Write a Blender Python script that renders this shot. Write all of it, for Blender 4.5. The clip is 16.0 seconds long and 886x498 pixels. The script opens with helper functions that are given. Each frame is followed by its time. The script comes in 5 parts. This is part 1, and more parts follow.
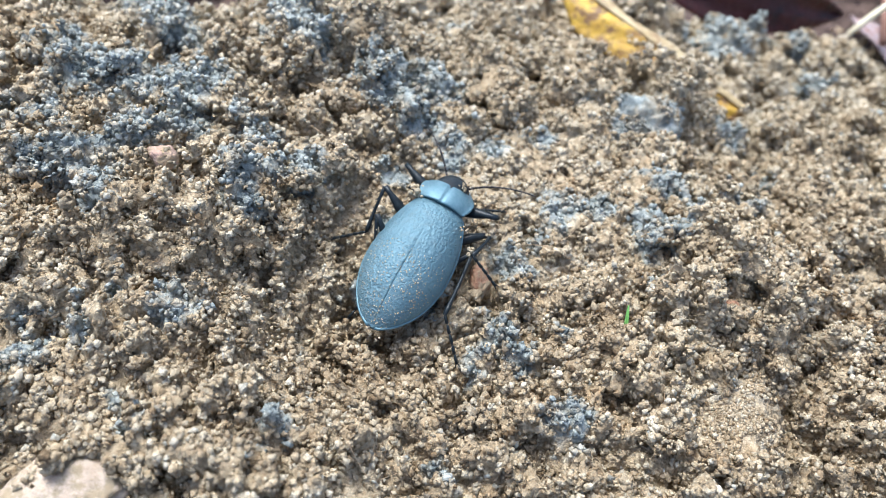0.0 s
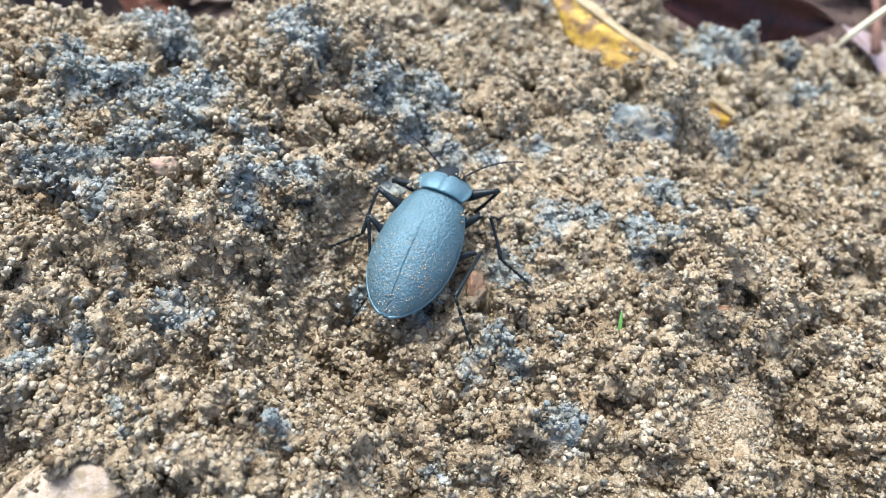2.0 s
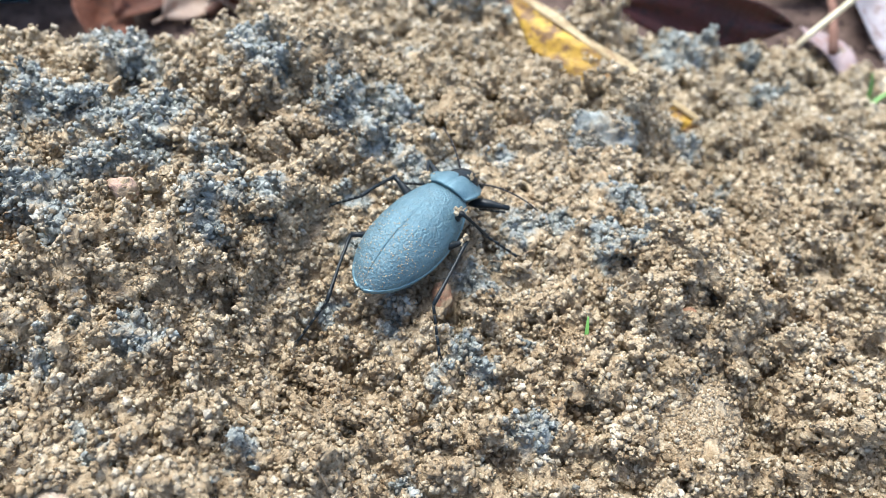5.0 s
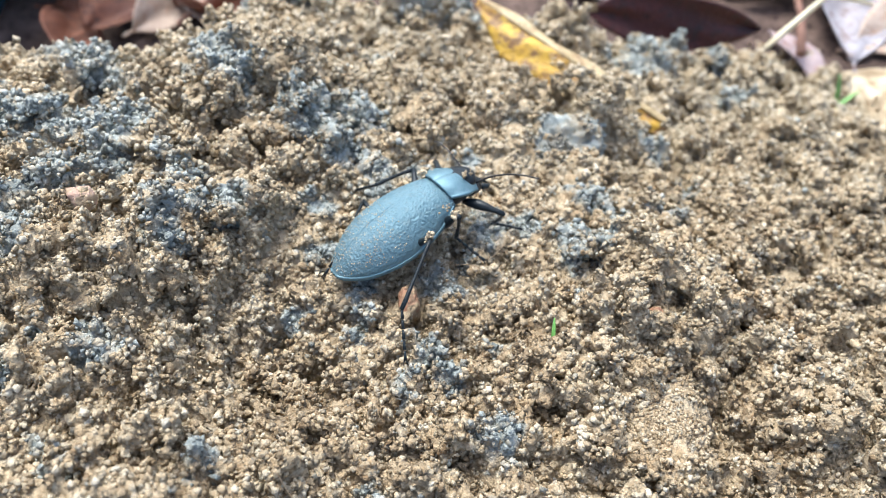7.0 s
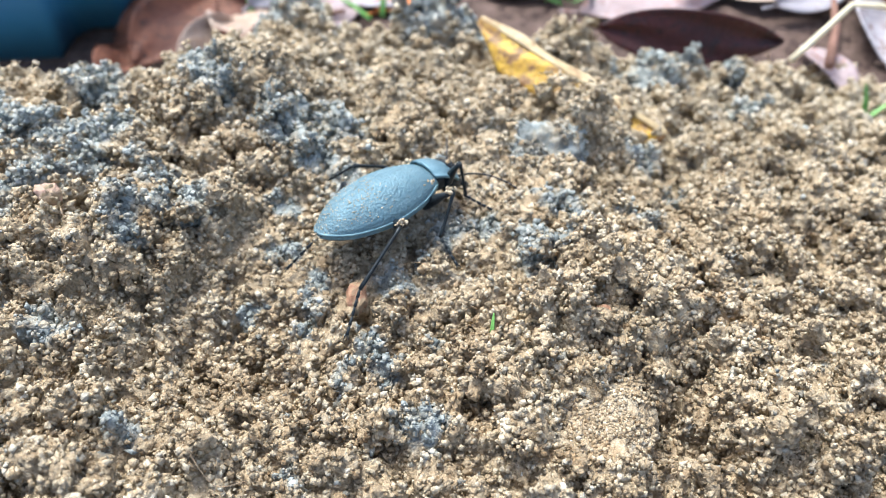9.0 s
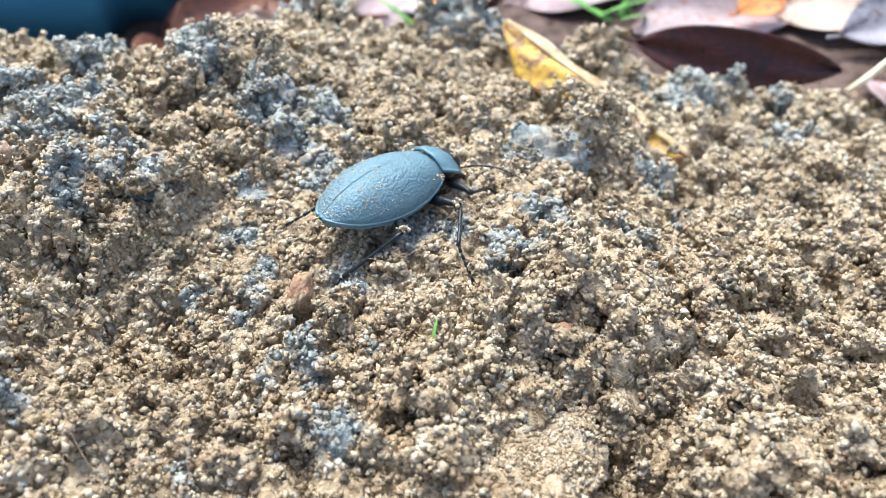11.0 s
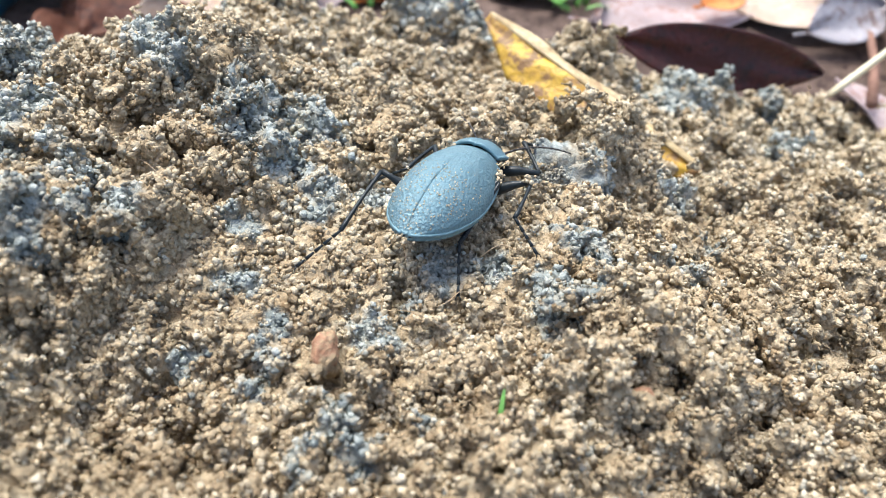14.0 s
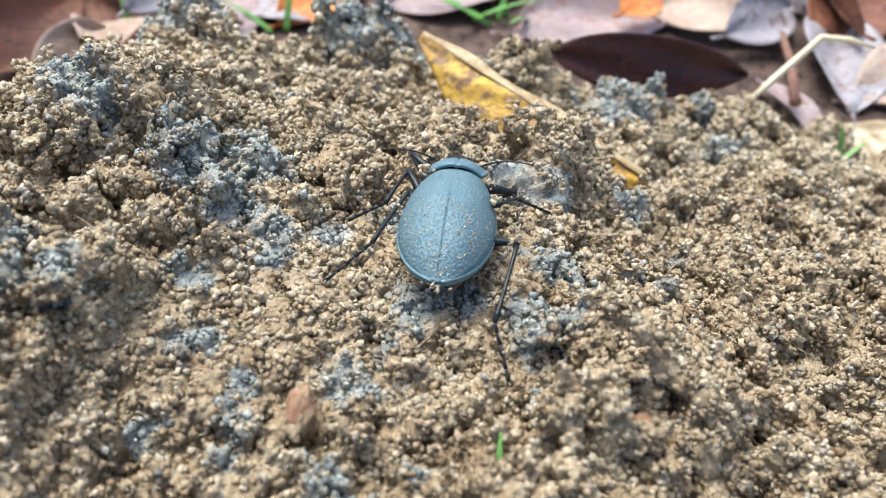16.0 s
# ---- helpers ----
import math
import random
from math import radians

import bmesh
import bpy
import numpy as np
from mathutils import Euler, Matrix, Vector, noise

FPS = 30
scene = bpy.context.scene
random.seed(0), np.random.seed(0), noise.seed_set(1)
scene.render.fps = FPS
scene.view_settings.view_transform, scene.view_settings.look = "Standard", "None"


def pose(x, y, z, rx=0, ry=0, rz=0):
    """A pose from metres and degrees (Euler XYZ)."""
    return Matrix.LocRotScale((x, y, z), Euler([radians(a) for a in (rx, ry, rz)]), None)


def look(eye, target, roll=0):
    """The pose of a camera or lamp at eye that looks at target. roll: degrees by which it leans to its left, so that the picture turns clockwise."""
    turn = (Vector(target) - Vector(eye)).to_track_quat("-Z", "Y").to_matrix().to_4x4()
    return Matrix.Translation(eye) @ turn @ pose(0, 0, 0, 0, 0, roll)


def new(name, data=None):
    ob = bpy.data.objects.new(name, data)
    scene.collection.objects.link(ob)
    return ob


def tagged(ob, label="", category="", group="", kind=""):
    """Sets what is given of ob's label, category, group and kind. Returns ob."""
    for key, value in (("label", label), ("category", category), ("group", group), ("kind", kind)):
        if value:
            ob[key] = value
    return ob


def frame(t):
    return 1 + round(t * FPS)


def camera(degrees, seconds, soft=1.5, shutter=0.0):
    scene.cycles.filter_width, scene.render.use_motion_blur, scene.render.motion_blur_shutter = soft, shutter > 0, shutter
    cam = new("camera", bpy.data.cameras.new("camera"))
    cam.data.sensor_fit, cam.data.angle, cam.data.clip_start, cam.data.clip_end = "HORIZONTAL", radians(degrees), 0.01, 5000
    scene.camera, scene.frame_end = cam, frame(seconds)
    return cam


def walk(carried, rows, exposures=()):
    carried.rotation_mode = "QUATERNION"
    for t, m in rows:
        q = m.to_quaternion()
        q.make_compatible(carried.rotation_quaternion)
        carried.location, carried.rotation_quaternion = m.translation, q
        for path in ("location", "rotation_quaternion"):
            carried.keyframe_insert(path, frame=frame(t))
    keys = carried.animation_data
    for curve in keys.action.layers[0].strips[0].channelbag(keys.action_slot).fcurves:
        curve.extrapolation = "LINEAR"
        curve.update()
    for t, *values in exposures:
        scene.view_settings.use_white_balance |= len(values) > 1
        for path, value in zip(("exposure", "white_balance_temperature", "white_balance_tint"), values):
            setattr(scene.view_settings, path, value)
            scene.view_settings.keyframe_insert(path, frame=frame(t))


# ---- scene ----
from mathutils.kdtree import KDTree

# ======== camera ========
cam = camera(57.3, 16.0, soft=0.6)
cam.data.dof.use_dof = True
cam.data.dof.focus_distance = 0.117
cam.data.dof.aperture_fstop = 21
PATH = [
    (0, (0.00000, -0.08000, 0.10400), (0.00000, -0.00683, 0.00889), 0.00),
    (0.5, (0.00060, -0.08104, 0.10421), (0.00012, -0.00742, 0.00944), -0.46),
    (1, (0.00095, -0.08164, 0.10487), (0.00042, -0.00771, 0.01035), -0.45),
    (1.5, (0.00100, -0.08186, 0.10534), (0.00054, -0.00770, 0.01100), -0.56),
    (2, (0.00065, -0.08155, 0.10570), (0.00059, -0.00733, 0.01141), -0.30),
    (2.5, (0.00075, -0.08169, 0.10647), (0.00096, -0.00707, 0.01249), -0.23),
    (3, (0.00021, -0.08154, 0.10642), (0.00102, -0.00658, 0.01272), 0.03),
    (3.5, (-0.00164, -0.08066, 0.10606), (0.00028, -0.00584, 0.01226), 0.71),
    (4, (-0.00048, -0.08031, 0.10612), (0.00182, -0.00558, 0.01226), 0.41),
    (4.5, (0.00144, -0.08087, 0.10579), (0.00398, -0.00582, 0.01219), -0.15),
    (7, (0.00633, -0.08243, 0.10391), (0.01140, -0.00554, 0.01192), -0.43),
    (7.5, (0.00860, -0.08284, 0.10169), (0.01253, -0.00527, 0.01022), -1.13),
    (8, (0.01309, -0.08473, 0.10221), (0.01610, -0.00654, 0.01122), -1.98),
    (8.5, (0.01937, -0.08732, 0.10223), (0.01915, -0.00785, 0.01232), -3.87),
    (8.7, (0.02461, -0.09038, 0.10077), (0.02031, -0.00907, 0.01263), -5.92),
    (10.8, (0.04706, -0.08281, 0.08465), (0.02298, 0.00104, 0.00225), -8.86),
    (11, (0.04878, -0.08393, 0.08397), (0.02673, 0.00118, 0.00230), -8.18),
    (11.5, (0.04815, -0.08382, 0.08189), (0.03000, 0.00319, 0.00126), -6.44),
    (12, (0.04527, -0.08232, 0.08251), (0.03117, 0.00437, 0.00074), -4.97),
    (12.5, (0.04026, -0.07844, 0.08290), (0.03020, 0.00745, -0.00029), -3.15),
    (13, (0.03288, -0.07286, 0.08342), (0.02667, 0.01118, -0.00201), -1.04),
    (13.5, (0.02683, -0.06805, 0.08237), (0.02164, 0.01484, -0.00425), -0.41),
    (14, (0.02367, -0.06615, 0.08067), (0.01967, 0.01736, -0.00542), -0.76),
    (14.5, (0.02245, -0.06583, 0.07934), (0.02096, 0.01844, -0.00608), -0.88),
    (15, (0.02179, -0.06445, 0.07880), (0.02260, 0.01973, -0.00672), -0.58),
    (15.5, (0.01917, -0.06199, 0.07788), (0.02449, 0.02235, -0.00733), 0.83),
    (16, (0.01634, -0.05998, 0.07854), (0.02518, 0.02463, -0.00609), 0.92),
]
walk(cam, [(t, look(eye, target, roll)) for t, eye, target, roll in PATH], [(0.0, 1.48, 5950, 10), (3.5, 1.50, 6150, 10), (7.5, 1.62, 6250, 10), (11.0, 1.78, 6200, 10), (12.5, 1.78, 6250, 10), (14.0, 1.64, 6450, 10), (15.0, 1.58, 6450, 10), (16.0, 1.38, 6450, 10)])

# ======== light: an overcast day, soft light from above ========
SUN_ELEVATION, SUN_TURN = 66.0, 335.0
world = bpy.data.worlds.new("overcast_sky")
scene.world = world
world.use_nodes = True
wn, wl = world.node_tree.nodes, world.node_tree.links
wn.clear()
sky = wn.new("ShaderNodeTexSky")
sky.sky_type, sky.sun_disc = "NISHITA", False
sky.sun_elevation, sky.sun_rotation = radians(SUN_ELEVATION), radians(SUN_TURN)
sky.air_density, sky.dust_density, sky.ozone_density = 0.9, 4.0, 0.8
back = wn.new("ShaderNodeBackground")
back.inputs["Strength"].default_value = 0.11
wout = wn.new("ShaderNodeOutputWorld")
wl.new(sky.outputs["Color"], back.inputs["Color"])
wl.new(back.outputs["Background"], wout.inputs["Surface"])

sun_data = bpy.data.lights.new("sun", "SUN")
sun_data.energy, sun_data.angle, sun_data.color = 1.5, radians(30), (0.97, 1.0, 0.98)
sun = new("sun", sun_data)
_az, _el = radians(SUN_TURN), radians(SUN_ELEVATION)
sun.matrix_world = look((math.sin(_az) * math.cos(_el), math.cos(_az) * math.cos(_el), math.sin(_el)), (0, 0, 0))


# ======== materials ========
class Mat:
    """A small builder of node materials."""

    def __init__(self, name, rough=0.8, spec=0.3):
        self.m = bpy.data.materials.new(name)
        self.m.use_nodes = True
        self.t = self.m.node_tree
        self.b = self.t.nodes["Principled BSDF"]
        self.b.inputs["Roughness"].default_value = rough
        self.b.inputs["Specular IOR Level"].default_value = spec
        self.co = self.node("ShaderNodeTexCoord").outputs["Object"]

    def node(self, kind, **kw):
        n = self.t.nodes.new(kind)
        for k, v in kw.items():
            n.inputs[k].default_value = v
        return n

    def link(self, a, b):
        self.t.links.new(a, b)

    def noise(self, scale, detail=4.0, rough=0.6, distort=0.0):
        n = self.node("ShaderNodeTexNoise", Scale=scale, Detail=detail, Roughness=rough, Distortion=distort)
        self.link(self.co, n.inputs["Vector"])
        return n.outputs["Fac"]

    def voronoi(self, scale, out="Distance", feature="F1"):
        n = self.node("ShaderNodeTexVoronoi", Scale=scale)
        n.feature = feature
        self.link(self.co, n.inputs["Vector"])
        return n.outputs[out]

    def attr(self, name):
        n = self.t.nodes.new("ShaderNodeAttribute")
        n.attribute_name = name
        return n.outputs["Fac"]

    def ramp(self, fac, *stops):
        n = self.t.nodes.new("ShaderNodeValToRGB")
        e = n.color_ramp.elements
        while len(e) < len(stops):
            e.new(0.5)
        for el, (at, col) in zip(e, stops):
            el.position = at
            el.color = (*col, 1) if len(col) == 3 else col
        self.link(fac, n.inputs["Fac"])
        return n.outputs["Color"]

    def math(self, op, a, b=0.0, clamp=False):
        n = self.t.nodes.new("ShaderNodeMath")
        n.operation, n.use_clamp = op, clamp
        for i, v in enumerate((a, b)):
            if isinstance(v, (int, float)):
                n.inputs[i].default_value = v
            else:
                self.link(v, n.inputs[i])
        return n.outputs[0]

    def mix(self, fac, a, b, blend="MIX"):
        n = self.t.nodes.new("ShaderNodeMix")
        n.data_type, n.blend_type = "RGBA", blend
        for i, v in ((0, fac), (6, a), (7, b)):
            if isinstance(v, (int, float)):
                n.inputs[i].default_value = v
            elif isinstance(v, tuple):
                n.inputs[i].default_value = (*v, 1)
            else:
                self.link(v, n.inputs[i])
        return n.outputs[2]

    def color(self, c):
        if isinstance(c, tuple):
            self.b.inputs["Base Color"].default_value = (*c, 1)
        else:
            self.link(c, self.b.inputs["Base Color"])
        return self

    def rough(self, r):
        self.link(r, self.b.inputs["Roughness"])
        return self

    def bump(self, h, strength=0.5, dist=0.0002):
        n = self.node("ShaderNodeBump", Strength=strength, Distance=dist)
        self.link(h, n.inputs["Height"])
        self.link(n.outputs["Normal"], self.b.inputs["Normal"])
        return self


def soil_material():
    """Crumbly loam: ochre crumbs, bluish grey clay where the attribute "dark" is high, pale mineral flecks."""
    m = Mat("soil", 0.9, 0.15)
    tone, dark = m.attr("tone"), m.attr("dark")
    fine, mid = m.noise(1400, 4, 0.65), m.noise(260, 3, 0.6)
    cell = m.voronoi(2300, "Color")
    t = m.math("ADD", m.math("MULTIPLY", tone, 0.62), m.math("MULTIPLY", m.math("ADD", fine, mid), 0.24))
    t = m.math("ADD", t, m.math("MULTIPLY", cell, 0.12), True)
    brown = m.ramp(t, (0.18, (0.04, 0.024, 0.013)), (0.36, (0.185, 0.130, 0.074)), (0.56, (0.395, 0.315, 0.203)), (0.84, (0.66, 0.585, 0.44)))
    grey = m.ramp(t, (0.15, (0.042, 0.048, 0.047)), (0.40, (0.150, 0.172, 0.163)), (0.62, (0.33, 0.362, 0.338)), (0.9, (0.54, 0.57, 0.535)))
    d = m.math("ADD", dark, m.math("MULTIPLY", m.math("SUBTRACT", mid, 0.5), 1.6))
    d = m.ramp(d, (0.28, (0, 0, 0)), (0.95, (1, 1, 1)))
    rust = m.ramp(m.noise(95, 3, 0.6), (0.55, (0, 0, 0)), (0.75, (1, 1, 1)))
    brown = m.mix(m.math("MULTIPLY", rust, 0.6), brown, (0.76, 0.59, 0.40), "MULTIPLY")
    col = m.mix(d, brown, grey)
    fleck = m.ramp(m.voronoi(800, "Color"), (0.965, (0, 0, 0)), (0.975, (1, 1, 1)))
    dot = m.ramp(m.voronoi(800), (0.25, (1, 1, 1)), (0.4, (0, 0, 0)))
    col = m.mix(m.math("MULTIPLY", fleck, dot), col, (0.68, 0.64, 0.55))
    m.color(col)
    m.rough(m.ramp(fine, (0.3, (0.8,) * 3), (0.7, (1.0,) * 3)))
    grain = m.math("MULTIPLY", m.voronoi(2900), -0.8)
    m.bump(m.math("ADD", m.math("MULTIPLY", m.noise(3600, 3, 0.65), 0.9), grain), 0.85, 0.00024)
    return m.m


def stone_material(name, lo, hi, rough=0.7):
    m = Mat(name, rough, 0.35)
    n = m.noise(420, 6, 0.65)
    m.color(m.mix(m.ramp(m.noise(1500, 3), (0.55, (0, 0, 0)), (0.75, (1, 1, 1))), m.ramp(n, (0.3, lo), (0.7, hi)), tuple(0.5 * (a + b) * 0.8 for a, b in zip(lo, hi))))
    crust = m.ramp(m.noise(330, 5, 0.7), (0.46, (0, 0, 0)), (0.56, (1, 1, 1)))
    m.color(m.mix(m.math("MULTIPLY", crust, 0.8), m.b.inputs["Base Color"].links[0].from_socket, (0.36, 0.28, 0.165)))
    return m.bump(m.noise(1100, 5, 0.7), 1.0, 0.0006).m


def leaf_material(name, lo, hi, spots, rough=0.55, spec=0.4, amount=(0.52, 0.66)):
    """Leaf blade: two tones, blotches of decay, ribs along the blade."""
    m = Mat(name, rough, spec)
    n = m.noise(120, 5, 0.65, 0.4)
    col = m.ramp(n, (0.32, lo), (0.68, hi))
    blot = m.ramp(m.noise(260, 4, 0.7), (amount[0], (0, 0, 0)), (amount[1], (1, 1, 1)))
    m.color(m.mix(blot, col, spots))
    return m.bump(m.math("ADD", m.noise(700, 4, 0.6), m.math("MULTIPLY", m.noise(220, 3, 0.6, 1.5), 1.5)), 0.7, 0.0005).m


def plain_material(name, lo, hi, rough=0.5, spec=0.4, scale=300, bump=0.3, metal=0.0):
    m = Mat(name, rough, spec)
    m.b.inputs["Metallic"].default_value = metal
    m.color(m.ramp(m.noise(scale, 5, 0.65), (0.3, lo), (0.7, hi)))
    return m.bump(m.noise(scale * 3, 4, 0.6), bump, 0.0002).m


def elytra_material():
    """Blue-black leathery wing case: shallow wrinkled pits and a dusty film."""
    m = Mat("wing_case", 0.36, 0.6)
    m.b.inputs["Metallic"].default_value = 0.4
    dust = m.ramp(m.noise(900, 5, 0.7), (0.5, (0, 0, 0)), (0.72, (1, 1, 1)))
    col = m.mix(m.math("MULTIPLY", dust, 0.3), m.ramp(m.noise(350, 3), (0.3, (0.095, 0.185, 0.222)), (0.7, (0.125, 0.225, 0.262))), (0.2, 0.22, 0.21))
    m.color(col)
    m.rough(m.ramp(dust, (0.0, (0.56,) * 3), (1.0, (0.75,) * 3)))
    n = m.node("ShaderNodeTexNoise", Scale=2500, Detail=2.0, Roughness=0.5, Distortion=1.0)
    m.link(m.co, n.inputs["Vector"])
    m.bump(m.math("ADD", n.outputs["Fac"], m.math("MULTIPLY", m.voronoi(2300, "Distance", "SMOOTH_F1"), -0.8)), 1.0, 0.0002)
    return m.m


SOIL = soil_material()
STONE_PINK = stone_material("pink_stone", (0.42, 0.26, 0.19), (0.6, 0.43, 0.33))
STONE_PALE = stone_material("pale_stone", (0.48, 0.37, 0.27), (0.68, 0.57, 0.45))
STONE_RED = stone_material("red_clay", (0.24, 0.115, 0.06), (0.5, 0.29, 0.18))
QUARTZ = stone_material("white_quartz", (0.6, 0.63, 0.58), (0.82, 0.8, 0.76), 0.4)
ELYTRA = elytra_material()
CHITIN = plain_material("black_chitin", (0.008, 0.011, 0.013), (0.018, 0.026, 0.030), 0.32, 0.25, 900, 0.25)
SHIELD = plain_material("blue_black_shield", (0.10, 0.20, 0.24), (0.15, 0.255, 0.295), 0.5, 0.6, 1200, 0.4, 0.5)
FEELER = plain_material("dark_brown_feeler", (0.012, 0.011, 0.011), (0.035, 0.03, 0.027), 0.4, 0.5, 900, 0.2)
EYE = plain_material("eye", (0.01, 0.01, 0.01), (0.02, 0.02, 0.02), 0.15, 0.6)
YELLOW_LEAF = leaf_material("yellow_leaf", (0.36, 0.19, 0.03), (0.62, 0.42, 0.05), (0.2, 0.11, 0.045), 0.5, 0.4, (0.44, 0.56))
YELLOW_BACK = leaf_material("pale_leaf_fold", (0.34, 0.25, 0.12), (0.6, 0.5, 0.31), (0.28, 0.18, 0.09), 0.6)
RED_LEAF = leaf_material("dark_red_leaf", (0.032, 0.006, 0.006), (0.07, 0.013, 0.011), (0.02, 0.008, 0.009), 0.5, 0.4)
BROWN_LEAF = leaf_material("brown_leaf", (0.11, 0.036, 0.02), (0.24, 0.095, 0.05), (0.05, 0.022, 0.017))
PINK_LEAF = leaf_material("pinkish_leaf", (0.25, 0.19, 0.19), (0.42, 0.34, 0.34), (0.28, 0.15, 0.12))
GREY_LEAF = leaf_material("grey_leaf", (0.22, 0.21, 0.23), (0.42, 0.4, 0.42), (0.16, 0.1, 0.08))
ORANGE_LEAF = leaf_material("orange_leaf", (0.62, 0.17, 0.04), (0.75, 0.3, 0.08), (0.4, 0.1, 0.03))
TAN_LEAF = leaf_material("tan_leaf", (0.34, 0.25, 0.19), (0.52, 0.42, 0.34), (0.38, 0.24, 0.16))
GREEN = plain_material("green_grass", (0.08, 0.24, 0.05), (0.17, 0.38, 0.09), 0.45, 0.4, 200)
STRAW = plain_material("pale_straw", (0.6, 0.52, 0.33), (0.78, 0.72, 0.52), 0.55, 0.3, 200)
FIBRE = plain_material("root_fibre", (0.36, 0.25, 0.15), (0.55, 0.43, 0.28), 0.7, 0.2, 300)
BARK = plain_material("twig_bark", (0.13, 0.07, 0.05), (0.28, 0.16, 0.12), 0.8, 0.2, 250)
BLUE = plain_material("blue_plastic", (0.035, 0.19, 0.36), (0.05, 0.24, 0.42), 0.45, 0.45, 40, 0.1)
LITTER = leaf_material("leaf_mould", (0.06, 0.04, 0.032), (0.15, 0.105, 0.085), (0.03, 0.018, 0.015), 0.85, 0.2)


# ======== mesh helpers ========
def link_mesh(name, verts, faces, material, parent=None, smooth=True):
    me = bpy.data.meshes.new(name)
    me.from_pydata([tuple(v) for v in verts] if not isinstance(verts, np.ndarray) else verts.tolist(), [], faces if isinstance(faces, list) else faces.tolist())
    me.materials.append(material)
    if smooth:
        me.polygons.foreach_set("use_smooth", np.ones(len(me.polygons), bool))
    me.update()
    ob = new(name, me)
    if parent:
        ob.parent = parent
    return ob


def fast_mesh(name, verts, tris, material, smooth=True, **attributes):
    """A mesh from numpy arrays of vertices and triangles or quads, with point attributes."""
    me = bpy.data.meshes.new(name)
    k = tris.shape[1]
    me.vertices.add(len(verts))
    me.vertices.foreach_set("co", verts.astype(np.float32).ravel())
    me.loops.add(tris.size)
    me.loops.foreach_set("vertex_index", tris.astype(np.int32).ravel())
    me.polygons.add(len(tris))
    me.polygons.foreach_set("loop_start", np.arange(0, tris.size, k, dtype=np.int32))
    me.polygons.foreach_set("use_smooth", np.full(len(tris), smooth))
    me.materials.append(material)
    for key, values in attributes.items():
        a = me.attributes.new(key, "FLOAT", "POINT")
        a.data.foreach_set("value", values.astype(np.float32))
    me.update(calc_edges=True)
    me.validate()
    return me


def part(name, bm, material, parent, label=""):
    me = bpy.data.meshes.new(name)
    bm.to_mesh(me)
    bm.free()
    me.materials.append(material)
    me.polygons.foreach_set("use_smooth", np.ones(len(me.polygons), bool))
    ob = new(name, me)
    ob.parent = parent
    return tagged(ob, label)


def ico(level):
    bm = bmesh.new()
    bmesh.ops.create_icosphere(bm, subdivisions=level, radius=1.0)
    v = np.array([p.co[:] for p in bm.verts])
    f = np.array([[p.index for p in q.verts] for q in bm.faces])
    bm.free()
    return v, f


ICO = {k: ico(k) for k in (1, 2, 3, 4, 5)}


def tube_bm(points, radii, sides=8, bm=None):
    """A round tube through points with a radius at each; closed ends."""
    bm = bm or bmesh.new()
    pts = [Vector(p) for p in points]
    rings = []
    up = Vector((0.13, 0.21, 0.97))
    for i, p in enumerate(pts):
        d = (pts[min(i + 1, len(pts) - 1)] - pts[max(i - 1, 0)]).normalized()
        a = d.cross(up).normalized()
        b = d.cross(a)
        rings.append([bm.verts.new(p + radii[i] * (math.cos(q) * a + math.sin(q) * b)) for q in np.linspace(0, 2 * math.pi, sides, endpoint=False)])
    for r0, r1 in zip(rings, rings[1:]):
        for k in range(sides):
            bm.faces.new((r0[k], r0[(k + 1) % sides], r1[(k + 1) % sides], r1[k]))
    bm.faces.new(rings[0][::-1])
    bm.faces.new(rings[-1])
    bmesh.ops.recalc_face_normals(bm, faces=bm.faces)
    return bm


# ======== the soil: lie of the land ========
GROUND_Z = -0.044
# the broad shape: a tilted bowl and gentle humps (x, y, height, radius)
BOWL = (0.0029185, -0.18184, 0.027712, -0.15346, -0.62883, -2.1549)
HUMPS = [(-0.012, -0.01, -0.0071, 0.01), (-0.036, -0.002, 0.0076, 0.01), (-0.02, 0.046, 0.0081, 0.01), (-0.06, 0.062, -0.0064, 0.01), (0.044, -0.002, 0.0033, 0.01), (-0.02, -0.042, 0.004, 0.01), (0.076, -0.026, 0.0046, 0.01), (0.036, 0.046, 0.0058, 0.01), (0.06, 0.038, -0.0066, 0.01), (0.092, 0.014, -0.0046, 0.01), (0.076, 0.062, -0.0047, 0.01), (0.06, -0.018, -0.0065, 0.01), (0.02, -0.01, -0.0032, 0.01), (0.012, 0.062, -0.0019, 0.02), (0.036, -0.034, 0.005, 0.01), (-0.02, -0.018, -0.0055, 0.01), (-0.028, -0.034, 0.0064, 0.01), (0.052, -0.01, 0.0044, 0.01), (0.068, -0.026, 0.0065, 0.01), (0.052, -0.026, -0.0039, 0.01)]
